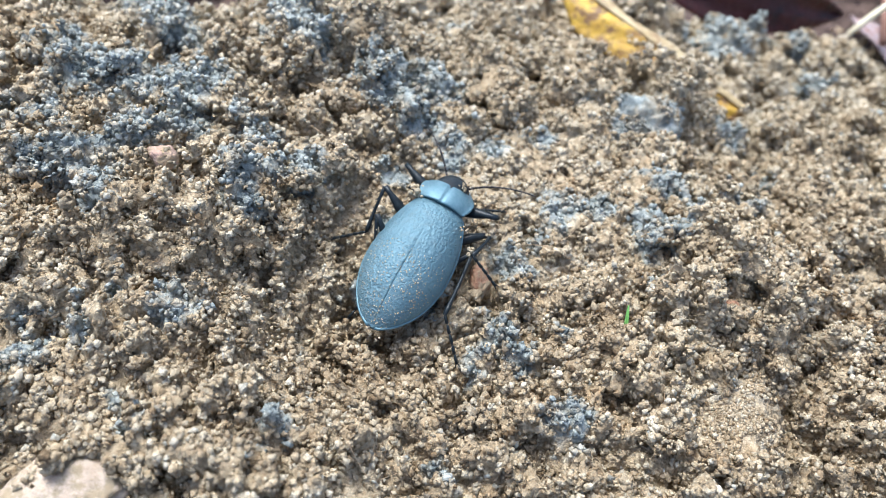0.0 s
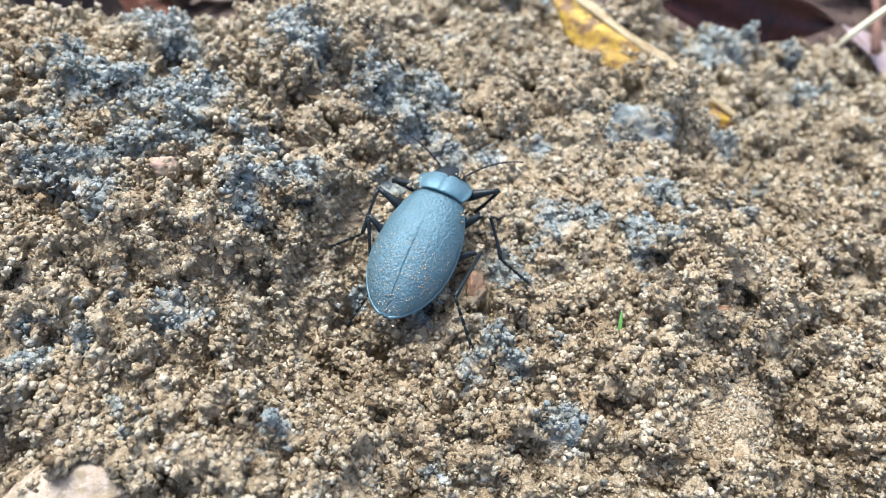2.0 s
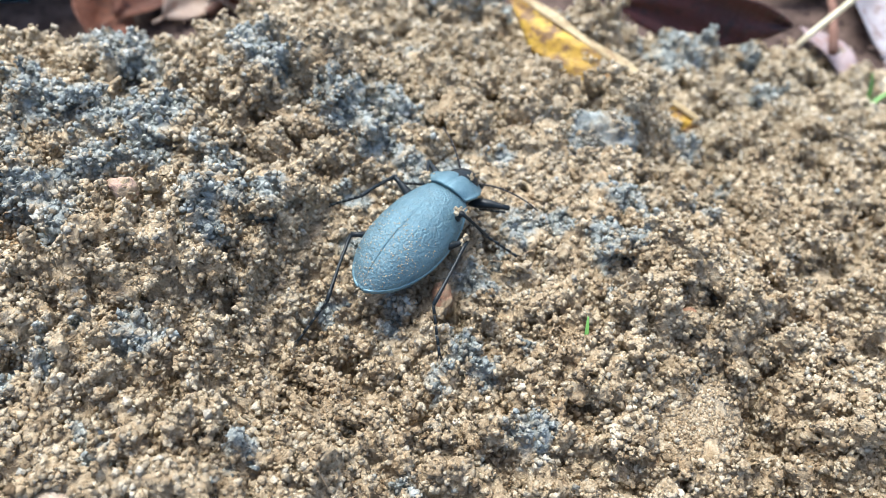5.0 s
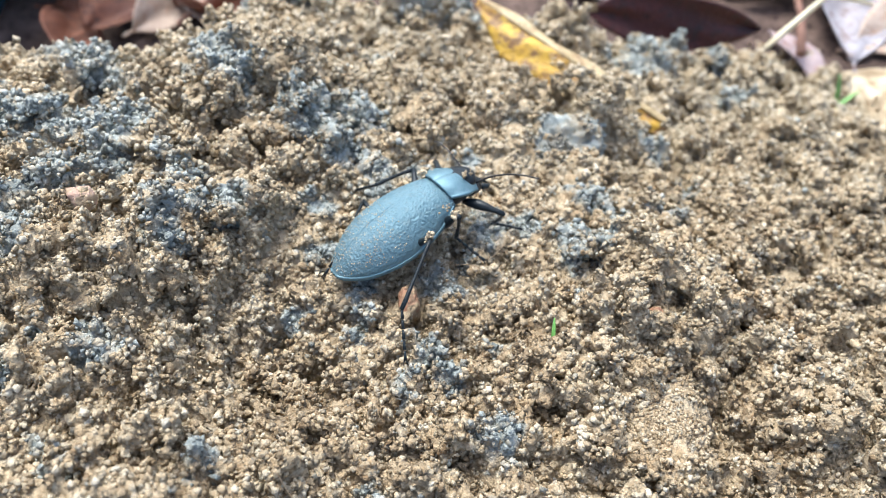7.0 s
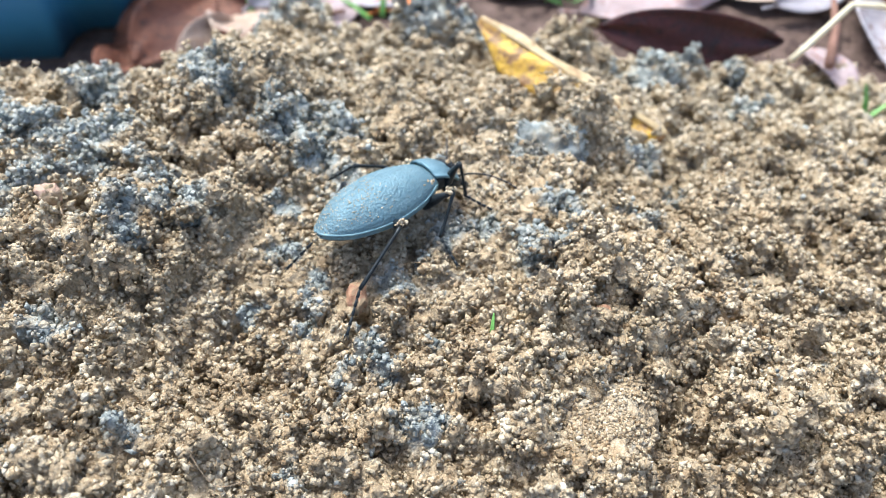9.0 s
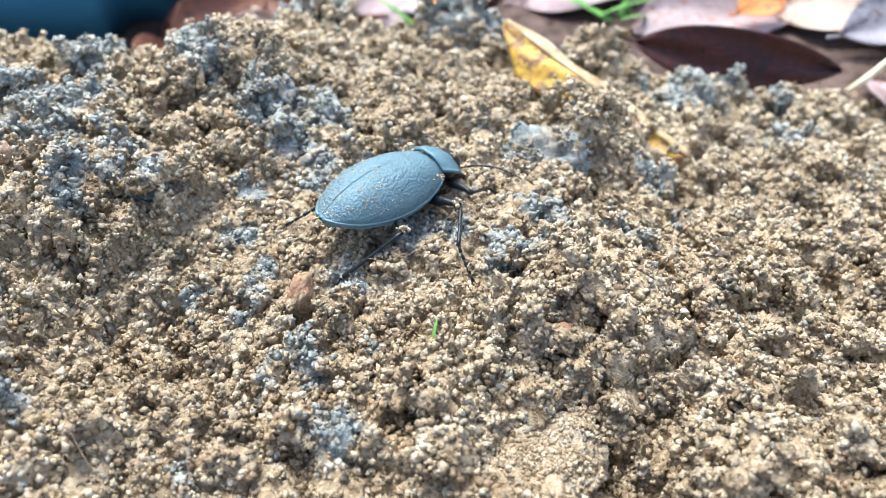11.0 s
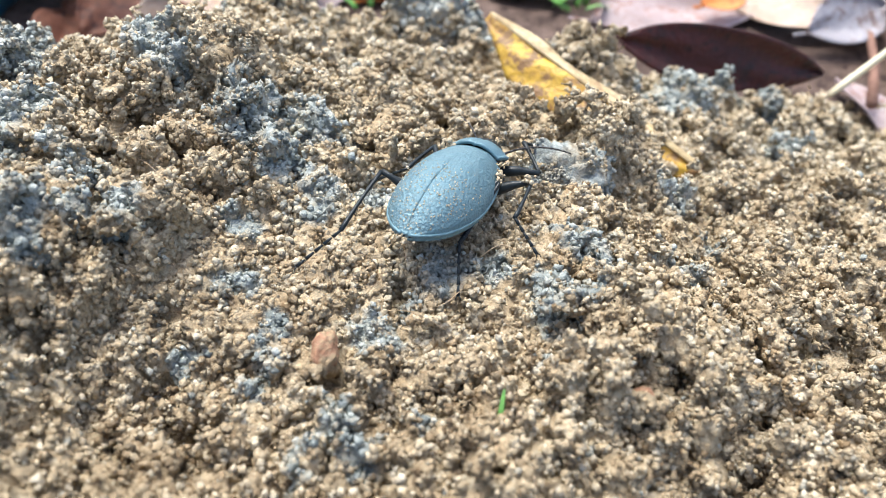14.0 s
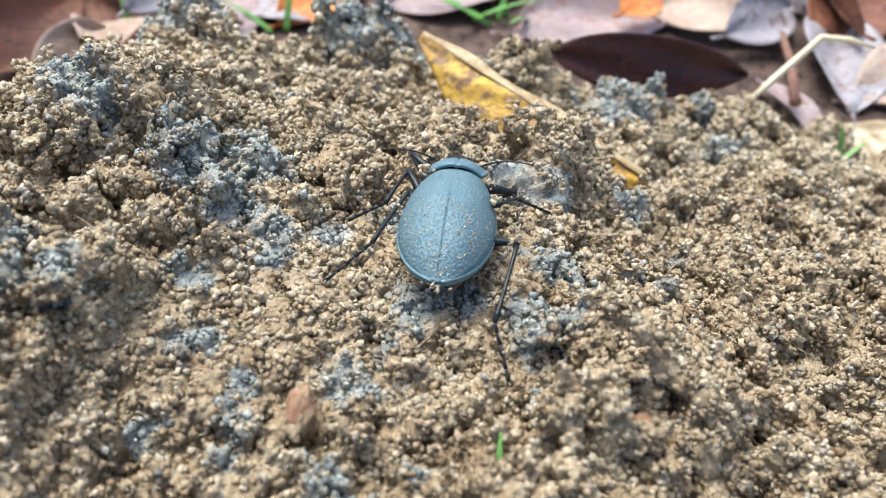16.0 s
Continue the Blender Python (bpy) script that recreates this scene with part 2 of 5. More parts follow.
# patches of bluish grey clay, from near to far: x, y, radius
GREY_A = [(-0.0011, -0.0369, 0.0025), (-0.0229, -0.0354, 0.0027), (-0.0399, -0.0341, 0.0014), (-0.0442, -0.0305, 0.0018), (0.0181, -0.0294, 0.0035), (-0.057, -0.0246, 0.0036), (0.0055, -0.0199, 0.0025), (-0.0492, -0.0195, 0.0022), (0.0115, -0.0195, 0.0036), (-0.0372, -0.0185, 0.003), (0.0083, -0.0147, 0.0033), (-0.0445, -0.0144, 0.002), (0.0177, -0.0135, 0.002), (-0.0027, -0.0081, 0.0026), (-0.0129, -0.0069, 0.002), (-0.0013, -0.0036, 0.0033), (0.0342, -0.0029, 0.0018), (0.0126, -0.0016, 0.003), (-0.0299, 0.0004, 0.0037), (-0.0516, 0.001, 0.0041), (-0.0078, 0.0043, 0.0027), (0.0158, 0.0043, 0.0025), (-0.0621, 0.0046, 0.0029), (-0.03, 0.0051, 0.0036), (-0.0574, 0.0059, 0.0043), (0.0358, 0.006, 0.0049), (-0.0271, 0.0079, 0.0027), (0.0185, 0.0085, 0.0035), (-0.0231, 0.0088, 0.0044), (-0.0519, 0.0094, 0.0038)]
GREY_B = [(0.0215, 0.0112, 0.0035), (0.0264, 0.0123, 0.0024), (0.0462, 0.013, 0.0027), (-0.0483, 0.0138, 0.0054), (-0.0673, 0.014, 0.0031), (0.0551, 0.0145, 0.003), (-0.0099, 0.0149, 0.0031), (-0.0642, 0.0151, 0.0039), (-0.0302, 0.0164, 0.0044), (-0.0442, 0.0173, 0.0044), (0.0414, 0.0178, 0.0042), (0.0016, 0.0198, 0.004), (0.0077, 0.0242, 0.0033), (-0.0428, 0.0254, 0.0062), (-0.0523, 0.0268, 0.0063), (-0.0606, 0.0271, 0.0059), (0.0633, 0.0275, 0.0024), (-0.0045, 0.028, 0.0046), (0.0184, 0.028, 0.0028), (-0.0413, 0.03, 0.0049), (-0.0102, 0.03, 0.0033), (-0.0086, 0.0302, 0.0031), (0.0636, 0.0302, 0.0022), (-0.0651, 0.0334, 0.0044), (-0.0147, 0.0343, 0.0044), (-0.0087, 0.0359, 0.0053), (-0.0015, 0.0381, 0.0052), (-0.001, 0.0408, 0.0039), (-0.0241, 0.0409, 0.0044), (0.0593, 0.0416, 0.0038)]
GREY_C = [(-0.0273, 0.043, 0.006), (-0.0502, 0.0454, 0.0069), (-0.0562, 0.056, 0.007), (0.0043, 0.063, 0.0036), (0.0887, 0.0708, 0.0049), (0.0649, 0.0801, 0.006), (0.0699, 0.0809, 0.0066), (0.0786, 0.1023, 0.0085)]
GREY = GREY_A + GREY_B + GREY_C
# larger rounded clods
CLODS_A = [(-0.0185, -0.0402, 0.0034), (-0.0307, -0.0386, 0.0037), (0.0058, -0.0378, 0.0035), (0.0198, -0.0374, 0.0038), (-0.0109, -0.0337, 0.0036), (-0.0499, -0.0335, 0.0036), (0.033, -0.0306, 0.0041), (0.0093, -0.029, 0.0038), (-0.0498, -0.0274, 0.0033), (-0.0403, -0.0259, 0.0037), (-0.0066, -0.0259, 0.0036), (0.0297, -0.0229, 0.0043), (-0.0185, -0.0221, 0.0032), (-0.0214, -0.0205, 0.0034), (-0.029, -0.0202, 0.0036), (0.0422, -0.0192, 0.0035), (0.03, -0.0187, 0.003), (-0.0025, -0.018, 0.0033), (0.0526, -0.0167, 0.0038), (0.0637, -0.0129, 0.0047), (0.0467, -0.0127, 0.0037), (-0.0257, -0.0126, 0.0031), (0.0327, -0.0124, 0.0029), (-0.016, -0.0124, 0.0034), (-0.0425, -0.0096, 0.0043), (0.0744, -0.0089, 0.0047), (0.0563, -0.0086, 0.0052), (-0.0217, -0.008, 0.0034), (0.0397, -0.0077, 0.0056), (-0.0587, -0.0077, 0.0042)]
CLODS_B = [(0.0196, -0.0072, 0.0037), (-0.0287, -0.0069, 0.0039), (0.0153, -0.0066, 0.0025), (0.0066, -0.006, 0.0028), (-0.0356, -0.0041, 0.0034), (0.0698, -0.004, 0.0044), (0.0269, -0.0039, 0.0033), (0.0087, -0.0025, 0.0026), (-0.0092, -0.0021, 0.0031), (0.0211, 0.001, 0.0042), (0.046, 0.0012, 0.0069), (0.0251, 0.0029, 0.0026), (0.0574, 0.0047, 0.0038), (0.0662, 0.0092, 0.0058), (-0.0321, 0.0128, 0.0032), (0.0112, 0.0134, 0.0035), (-0.0205, 0.0141, 0.0032), (0.0812, 0.015, 0.0045), (-0.0308, 0.0162, 0.0035), (0.0348, 0.0164, 0.0054), (-0.0556, 0.0186, 0.003), (-0.0659, 0.0209, 0.0038), (-0.0141, 0.0218, 0.0044), (0.02, 0.0221, 0.0037), (0.0699, 0.0229, 0.0049), (-0.0219, 0.0243, 0.0036), (0.0866, 0.0265, 0.0046), (0.0686, 0.0273, 0.0061), (-0.0038, 0.0274, 0.003), (0.0124, 0.0339, 0.0048)]
CLODS_C = [(-0.0287, 0.0353, 0.0061), (-0.0714, 0.036, 0.0057), (0.0069, 0.0373, 0.0036), (-0.0395, 0.0386, 0.004), (0.024, 0.0418, 0.005), (0.0139, 0.0418, 0.0035), (0.0836, 0.0423, 0.0059), (-0.0151, 0.0437, 0.0066), (-0.0404, 0.0437, 0.0052), (0.0736, 0.0484, 0.0052), (0.0064, 0.0489, 0.0052), (0.0911, 0.0521, 0.0055), (0.075, 0.0522, 0.0061), (-0.0054, 0.0639, 0.0045), (0.0159, 0.0672, 0.0044), (0.0151, 0.0755, 0.006), (0.0217, 0.0942, 0.0053)]
CLODS = CLODS_A + CLODS_B + CLODS_C
# hollows between them
PITS = [(0.0315, -0.0377, 0.002), (-0.0548, -0.0371, 0.0042), (0.0225, -0.0271, 0.0014), (0.0029, -0.0247, 0.002), (0.0511, -0.0244, 0.0027), (0.0333, -0.0209, 0.0027), (0.0211, -0.0185, 0.0021), (0.0225, -0.0173, 0.0025), (-0.0103, -0.015, 0.002), (0.0175, -0.0142, 0.0021), (0.0633, -0.0131, 0.0027), (-0.0259, -0.008, 0.0028), (-0.0148, -0.0073, 0.0024), (0.0491, -0.0057, 0.0015), (-0.016, 0.0006, 0.0021), (0.0312, 0.0009, 0.0018), (0.0644, 0.0053, 0.0021), (0.0148, 0.0059, 0.0027), (-0.0542, 0.01, 0.0019), (-0.0181, 0.0126, 0.0023), (-0.0594, 0.018, 0.0018), (0.0313, 0.0195, 0.0021), (-0.0252, 0.0295, 0.0029), (-0.0158, 0.0335, 0.0035), (0.0478, 0.0344, 0.0023), (-0.0158, 0.038, 0.003), (0.0331, 0.0541, 0.0027)]
CREST_CLODS = [(-0.0200, 0.0960, 0.0085), (-0.0280, 0.0900, 0.0050), (0.0130, 0.0985, 0.0090), (0.0230, 0.0980, 0.0060), (0.0800, 0.0940, 0.0050), (0.0700, 0.0850, 0.0064), (0.0900, 0.0890, 0.0036), (-0.0610, 0.0610, 0.0040)]
# faces that stay free of loose crumbs: the grey stone, the yellow leaf, the pale slab, the red chip
BARE = ((0.0360, 0.0345, 0.0050), (0.0345, 0.0390, 0.0050), (0.0390, 0.0400, 0.0045), (0.0265, 0.0855, 0.0050), (0.0280, 0.0800, 0.0055), (0.0310, 0.0740, 0.0060), (0.0355, 0.0680, 0.0060), (0.0400, 0.0630, 0.0050), (0.0345, 0.0640, 0.0050), (0.0390, 0.0585, 0.0048), (0.0615, 0.0535, 0.0045), (0.0650, 0.0510, 0.0045), (0.0430, -0.0270, 0.0055), (0.0062, -0.0060, 0.0040), (-0.0415, 0.0040, 0.0024))


def smooth01(v):
    v = np.clip(v, 0, 1)
    return v * v * (3 - 2 * v)


def lie(x, y):
    """The broad shape of the heap, without its clods."""
    z = BOWL[0] + BOWL[1] * x + BOWL[2] * y + BOWL[3] * x * x + BOWL[4] * x * y + BOWL[5] * y * y
    for bx, by, h, r in HUMPS:
        z = z + h * np.exp(-((x - bx) ** 2 + (y - by) ** 2) / (2 * r * r))
    z = np.maximum(z, GROUND_Z + 0.005)
    crest = np.interp(x, [-0.08, -0.06, -0.04, -0.02, 0.022, 0.045, 0.06, 0.1, 0.14], [0.050, 0.057, 0.061, 0.096, 0.098, 0.095, 0.092, 0.092, 0.085])
    out = np.maximum.reduce([(y - crest) / 0.030, (-x - 0.085) / 0.08, (x - 0.145) / 0.06, (-y - 0.06) / 0.08])
    f = smooth01(out)
    return z * (1 - f) + (GROUND_Z - 0.004) * f


def value_noise(x, y, cell, seed):
    g = np.random.default_rng(seed).random((256, 256))
    u, v = x / cell + 61.3, y / cell + 47.7
    i, j = np.floor(u).astype(int), np.floor(v).astype(int)
    a, b = u - i, v - j
    a, b = a * a * (3 - 2 * a), b * b * (3 - 2 * b)
    i0, i1, j0, j1 = i % 256, (i + 1) % 256, j % 256, (j + 1) % 256
    return (g[i0, j0] * (1 - a) + g[i1, j0] * a) * (1 - b) + (g[i0, j1] * (1 - a) + g[i1, j1] * a) * b


def darkness(x, y):
    """How much bluish grey clay is mixed into the loam at a place, 0 to 1."""
    wx = x + 0.004 * (value_noise(x, y, 0.004, 21) - 0.5) + 0.003 * (value_noise(x, y, 0.0016, 22) - 0.5)
    wy = y + 0.004 * (value_noise(x, y, 0.004, 23) - 0.5) + 0.003 * (value_noise(x, y, 0.0016, 24) - 0.5)
    d = np.zeros_like(x)
    for px, py, r in GREY + CREST_CLODS:
        q = ((wx - px) ** 2 + (wy - py) ** 2) / (r * r)
        d = np.maximum(d, np.clip(1.14 - 0.68 * q, 0, 0.9))
    return d


# the worn way under the beetle, and how high the soil may stand there
TRAIL = ((-0.008, -0.010, -0.0008), (0.000, 0.003, 0.0004), (0.010, 0.010, -0.0004), (0.018, 0.014, -0.0016), (0.026, 0.022, -0.0024))


def off_trail(x, y):
    """Distance from the beetle's way, and the height of its belly there."""
    d, top = np.full(np.shape(x), 1.0), np.zeros(np.shape(x))
    for (ax, ay, az), (bx, by, bz) in zip(TRAIL, TRAIL[1:]):
        s = np.clip(((x - ax) * (bx - ax) + (y - ay) * (by - ay)) / ((bx - ax) ** 2 + (by - ay) ** 2), 0, 1)
        e = np.hypot(x - ax - s * (bx - ax), y - ay - s * (by - ay))
        top = np.where(e < d, az + s * (bz - az), top)
        d = np.minimum(d, e)
    return d, top


# grid over all that the camera passes
STEP = 0.0006
X0, X1, Y0, Y1 = -0.084, 0.132, -0.056, 0.118
gx = np.arange(X0, X1, STEP)
gy = np.arange(Y0, Y1, STEP)
NX, NY = len(gx), len(gy)
GX, GY = np.meshgrid(gx, gy, indexing="ij")
LIE = lie(GX, GY)
for px, py, r in CREST_CLODS:
    LIE += 0.75 * r * np.exp(-(((GX - px) ** 2 + (GY - py) ** 2) / (0.9 * r * r)) ** 2)
for px, py, r, h in ((0.0490, 0.0860, 0.0100, 0.0105), (0.0990, 0.0870, 0.0090, 0.0060)):
    LIE += h * np.exp(-(((GX - px) ** 2 + (GY - py) ** 2) / (r * r)) ** 2)
LIE += 0.0044 * np.exp(-(((GX - 0.0510) ** 2 + (GY - 0.0475) ** 2) / 0.0080**2) ** 2)
LIE -= 0.0036 * np.exp(-((GX + 0.060) ** 2 + (GY - 0.056) ** 2) / (2 * 0.017**2))
PILE = LIE - 0.006


def height_at(x, y):
    """The top of the soil at a place."""
    i, j = (x - X0) / STEP, (y - Y0) / STEP
    if 1 < i < NX - 2 and 1 < j < NY - 2:
        return float(PILE[int(i), int(j)])
    return max(float(lie(np.float64(x), np.float64(y))), GROUND_Z)


def broad_at(x, y):
    i, j = int((x - X0) / STEP), int((y - Y0) / STEP)
    if 0 <= i < NX and 0 <= j < NY:
        return float(LIE[i, j])
    return max(float(lie(np.float64(x), np.float64(y))), GROUND_Z)


# ======== the soil: a body of crumbs with hollows and overhangs ========
LOW, HIGH, LAYER = -0.0085, 0.0085, 0.00058


def lattice_noise(x, y, z, size, seed):
    """Smooth noise in space, -1 to 1, with cells of the given size."""
    g = np.random.default_rng(seed).random((64, 64, 64)).astype(np.float32) * 2 - 1
    q = [np.asarray(c / size + 37.0, np.float32) for c in (x, y, z)]
    i = [np.floor(c).astype(np.int32) for c in q]
    w = [c - k for c, k in zip(q, i)]
    w = [c * c * (3 - 2 * c) for c in w]
    i0 = [k & 63 for k in i]
    i1 = [(k + 1) & 63 for k in i]
    out = 0
    for a in (0, 1):
        for b in (0, 1):
            for c in (0, 1):
                k = [(i1 if s_ else i0)[n] for n, s_ in enumerate((a, b, c))]
                out = out + g[k[0], k[1], k[2]] * (w[0] if a else 1 - w[0]) * (w[1] if b else 1 - w[1]) * (w[2] if c else 1 - w[2])
    return out


def clod_seeds():
    """Where the larger clods lie: x, y, radius."""
    rg = np.random.default_rng(77)
    seeds = [(x, y, 0.95 * r) for x, y, r in CLODS] + [(x, y, 0.85 * r) for x, y, r in GREY]
    seeds = [q for q in seeds if off_trail(np.float64(q[0]), np.float64(q[1]))[0] > 0.0085 + 0.3 * q[2]]
    seeds += [(0.0510, 0.0455, 0.0078), (0.0555, 0.0430, 0.0060)] + CREST_CLODS
    for _ in range(2500):
        x, y, r = rg.uniform(-0.075, 0.122), rg.uniform(-0.05, 0.105), rg.uniform(0.0026, 0.0046)
        if lie(np.float64(x), np.float64(y)) < -0.0385 or off_trail(np.float64(x), np.float64(y))[0] < 0.0095:
            continue
        if any(math.hypot(x - q[0], y - q[1]) < 0.9 * (r + q[2]) for q in seeds) or any(math.hypot(x - q[0], y - q[1]) < 0.7 * r + q[2] for q in PITS):
            continue
        if any(math.hypot(x - q[0], y - q[1]) < q[2] + 0.6 * r for q in BARE):
            continue
        seeds.append((x, y, r))
    return seeds


SEEDS = clod_seeds()


def soil_field(hs):
    """How deep each lattice point lies in the soil (positive) or above it; hs: heights over the lie of the land."""
    H = np.broadcast_to(hs[None, None, :], (NX, NY, len(hs))).astype(np.float32)
    base = np.full((NX, NY), -0.0012)
    for px, py, r in PITS:
        base -= 0.0062 * np.exp(-((GX - px) ** 2 + (GY - py) ** 2) / (1.0 * r * r))
    bare = np.zeros((NX, NY))
    for px, py, r in BARE:
        bare = np.maximum(bare, smooth01((1.25 * r - np.hypot(GX - px, GY - py)) / (0.4 * r)))
    base -= 0.0022 * bare
    F = base[..., None].astype(np.float32) - H
    for n, (x, y, r) in enumerate(SEEDS):
        i0, i1 = np.clip([int((x - 1.3 * r - X0) / STEP), int((x + 1.3 * r - X0) / STEP) + 2], 0, NX)
        j0, j1 = np.clip([int((y - 1.3 * r - Y0) / STEP), int((y + 1.3 * r - Y0) / STEP) + 2], 0, NY)
        rise = r * (0.15 + 0.35 * ((n * 0.618) % 1)) - 0.0009
        d = np.sqrt((gx[i0:i1, None, None] - x) ** 2 + (gy[None, j0:j1, None] - y) ** 2 + ((hs[None, None, :] - rise + 0.62 * r) * 1.05) ** 2)
        F[i0:i1, j0:j1] = np.maximum(F[i0:i1, j0:j1], (r - d).astype(np.float32))
    x, y = GX[..., None].astype(np.float32), GY[..., None].astype(np.float32)
    z = (LIE[..., None] + H).astype(np.float32)
    wx = x + 0.0011 * lattice_noise(x, y, z, 0.0032, 5)
    wy = y + 0.0011 * lattice_noise(x, y, z, 0.0032, 6)
    wz = z + 0.0009 * lattice_noise(x, y, z, 0.0028, 7)
    F += 0.0018 * lattice_noise(wx, wy, wz, 0.0095, 11)
    F += 0.0058 * (np.abs(lattice_noise(wx, wy, wz, 0.0058, 12)) - 0.30)
    fine = np.abs(lattice_noise(wx, wy, wz, 0.0031, 13)) - 0.30
    F += 0.0052 * fine
    F += 0.0028 * (np.abs(lattice_noise(wx, wy, wz, 0.0017, 14)) - 0.28)
    off, belly = off_trail(GX, GY)
    lid = np.where(off < 0.0165, belly + 0.16 * np.maximum(off - 0.0065, 0), 1.0)[..., None].astype(np.float32)
    F = np.minimum(F, lid - 0.0004 - z + 0.0042 * np.minimum(fine - 0.08, 0))
    F[..., 0] = 0.01
    F[..., -1] = -0.01
    return F


def skin(F, hs):
    """The surface between the lattice points in the soil and those above it: vertices and quads."""
    S = F > 0
    nx, ny, nh = F.shape
    some = np.zeros((nx - 1, ny - 1, nh - 1), np.int8)
    for a in (0, 1):
        for b in (0, 1):
            for c in (0, 1):
                some += S[a : nx - 1 + a, b : ny - 1 + b, c : nh - 1 + c]
    mixed = (some > 0) & (some < 8)
    ids = np.full(mixed.shape, -1, np.int32)
    I, J, K = np.nonzero(mixed)
    ids[I, J, K] = np.arange(len(I))
    total, count = np.zeros((len(I), 3)), np.zeros(len(I))
    corners = [(a, b, c) for a in (0, 1) for b in (0, 1) for c in (0, 1)]
    for p in corners:
        for q in corners:
            if p < q and sum(abs(u - v) for u, v in zip(p, q)) == 1:
                f0, f1 = F[I + p[0], J + p[1], K + p[2]], F[I + q[0], J + q[1], K + q[2]]
                cross = (f0 > 0) != (f1 > 0)
                s = np.where(cross, f0 / np.where(cross, f0 - f1, 1), 0)
                total += np.where(cross[:, None], np.array(p) + s[:, None] * (np.array(q) - np.array(p)), 0)
                count += cross
    off = total / count[:, None]
    u, v = I + off[:, 0], J + off[:, 1]
    k0 = np.minimum(K + off[:, 2], nh - 1.001)
    h = hs[0] + k0 * (hs[1] - hs[0])
    i, j = np.minimum(u.astype(int), nx - 2), np.minimum(v.astype(int), ny - 2)
    du, dv = u - i, v - j
    ground = (LIE[i, j] * (1 - du) + LIE[i + 1, j] * du) * (1 - dv) + (LIE[i, j + 1] * (1 - du) + LIE[i + 1, j + 1] * du) * dv
    verts = np.stack([X0 + u * STEP, Y0 + v * STEP, ground + h], 1)
    quads = []
    for ax in range(3):
        o1, o2 = [(1, 2), (2, 0), (0, 1)][ax]
        lo = [slice(0, n) for n in S.shape]
        hi = [slice(0, n) for n in S.shape]
        lo[ax], hi[ax] = slice(0, S.shape[ax] - 1), slice(1, S.shape[ax])
        s0, s1 = S[tuple(lo)], S[tuple(hi)]
        P = np.argwhere(s0 != s1)
        P = P[(P[:, o1] > 0) & (P[:, o2] > 0) & (P[:, o1] < S.shape[o1] - 1) & (P[:, o2] < S.shape[o2] - 1)]
        out = s0[tuple(P.T)]
        e1, e2 = np.eye(3, dtype=int)[o1], np.eye(3, dtype=int)[o2]
        q = np.stack([ids[tuple((P - d).T)] for d in (e1 + e2, e2, 0 * e1, e1)], 1)
        q[~out] = q[~out][:, ::-1]
        quads.append(q)
    q = np.concatenate(quads)
    return verts, q[(q >= 0).all(1)]


def turns(rg, n):
    """n random turns as matrices."""
    q = rg.normal(size=(n, 4))
    w, x, y, z = (q / np.linalg.norm(q, axis=1)[:, None]).T
    m = np.array([[1 - 2 * (y * y + z * z), 2 * (x * y - z * w), 2 * (x * z + y * w)], [2 * (x * y + z * w), 1 - 2 * (x * x + z * z), 2 * (y * z - x * w)], [2 * (x * z - y * w), 2 * (y * z + x * w), 1 - 2 * (x * x + y * y)]])
    return m.transpose(2, 0, 1)


# an angular grain: a worn block of eight corners
GRAIN = (
    np.array([(x, y, z) for x in (-1, 1) for y in (-1, 1) for z in (-1, 1)]) * 0.64,
    np.array([(0, 1, 3), (0, 3, 2), (4, 6, 7), (4, 7, 5), (0, 4, 5), (0, 5, 1), (2, 3, 7), (2, 7, 6), (0, 2, 6), (0, 6, 4), (1, 5, 7), (1, 7, 3)]),
)


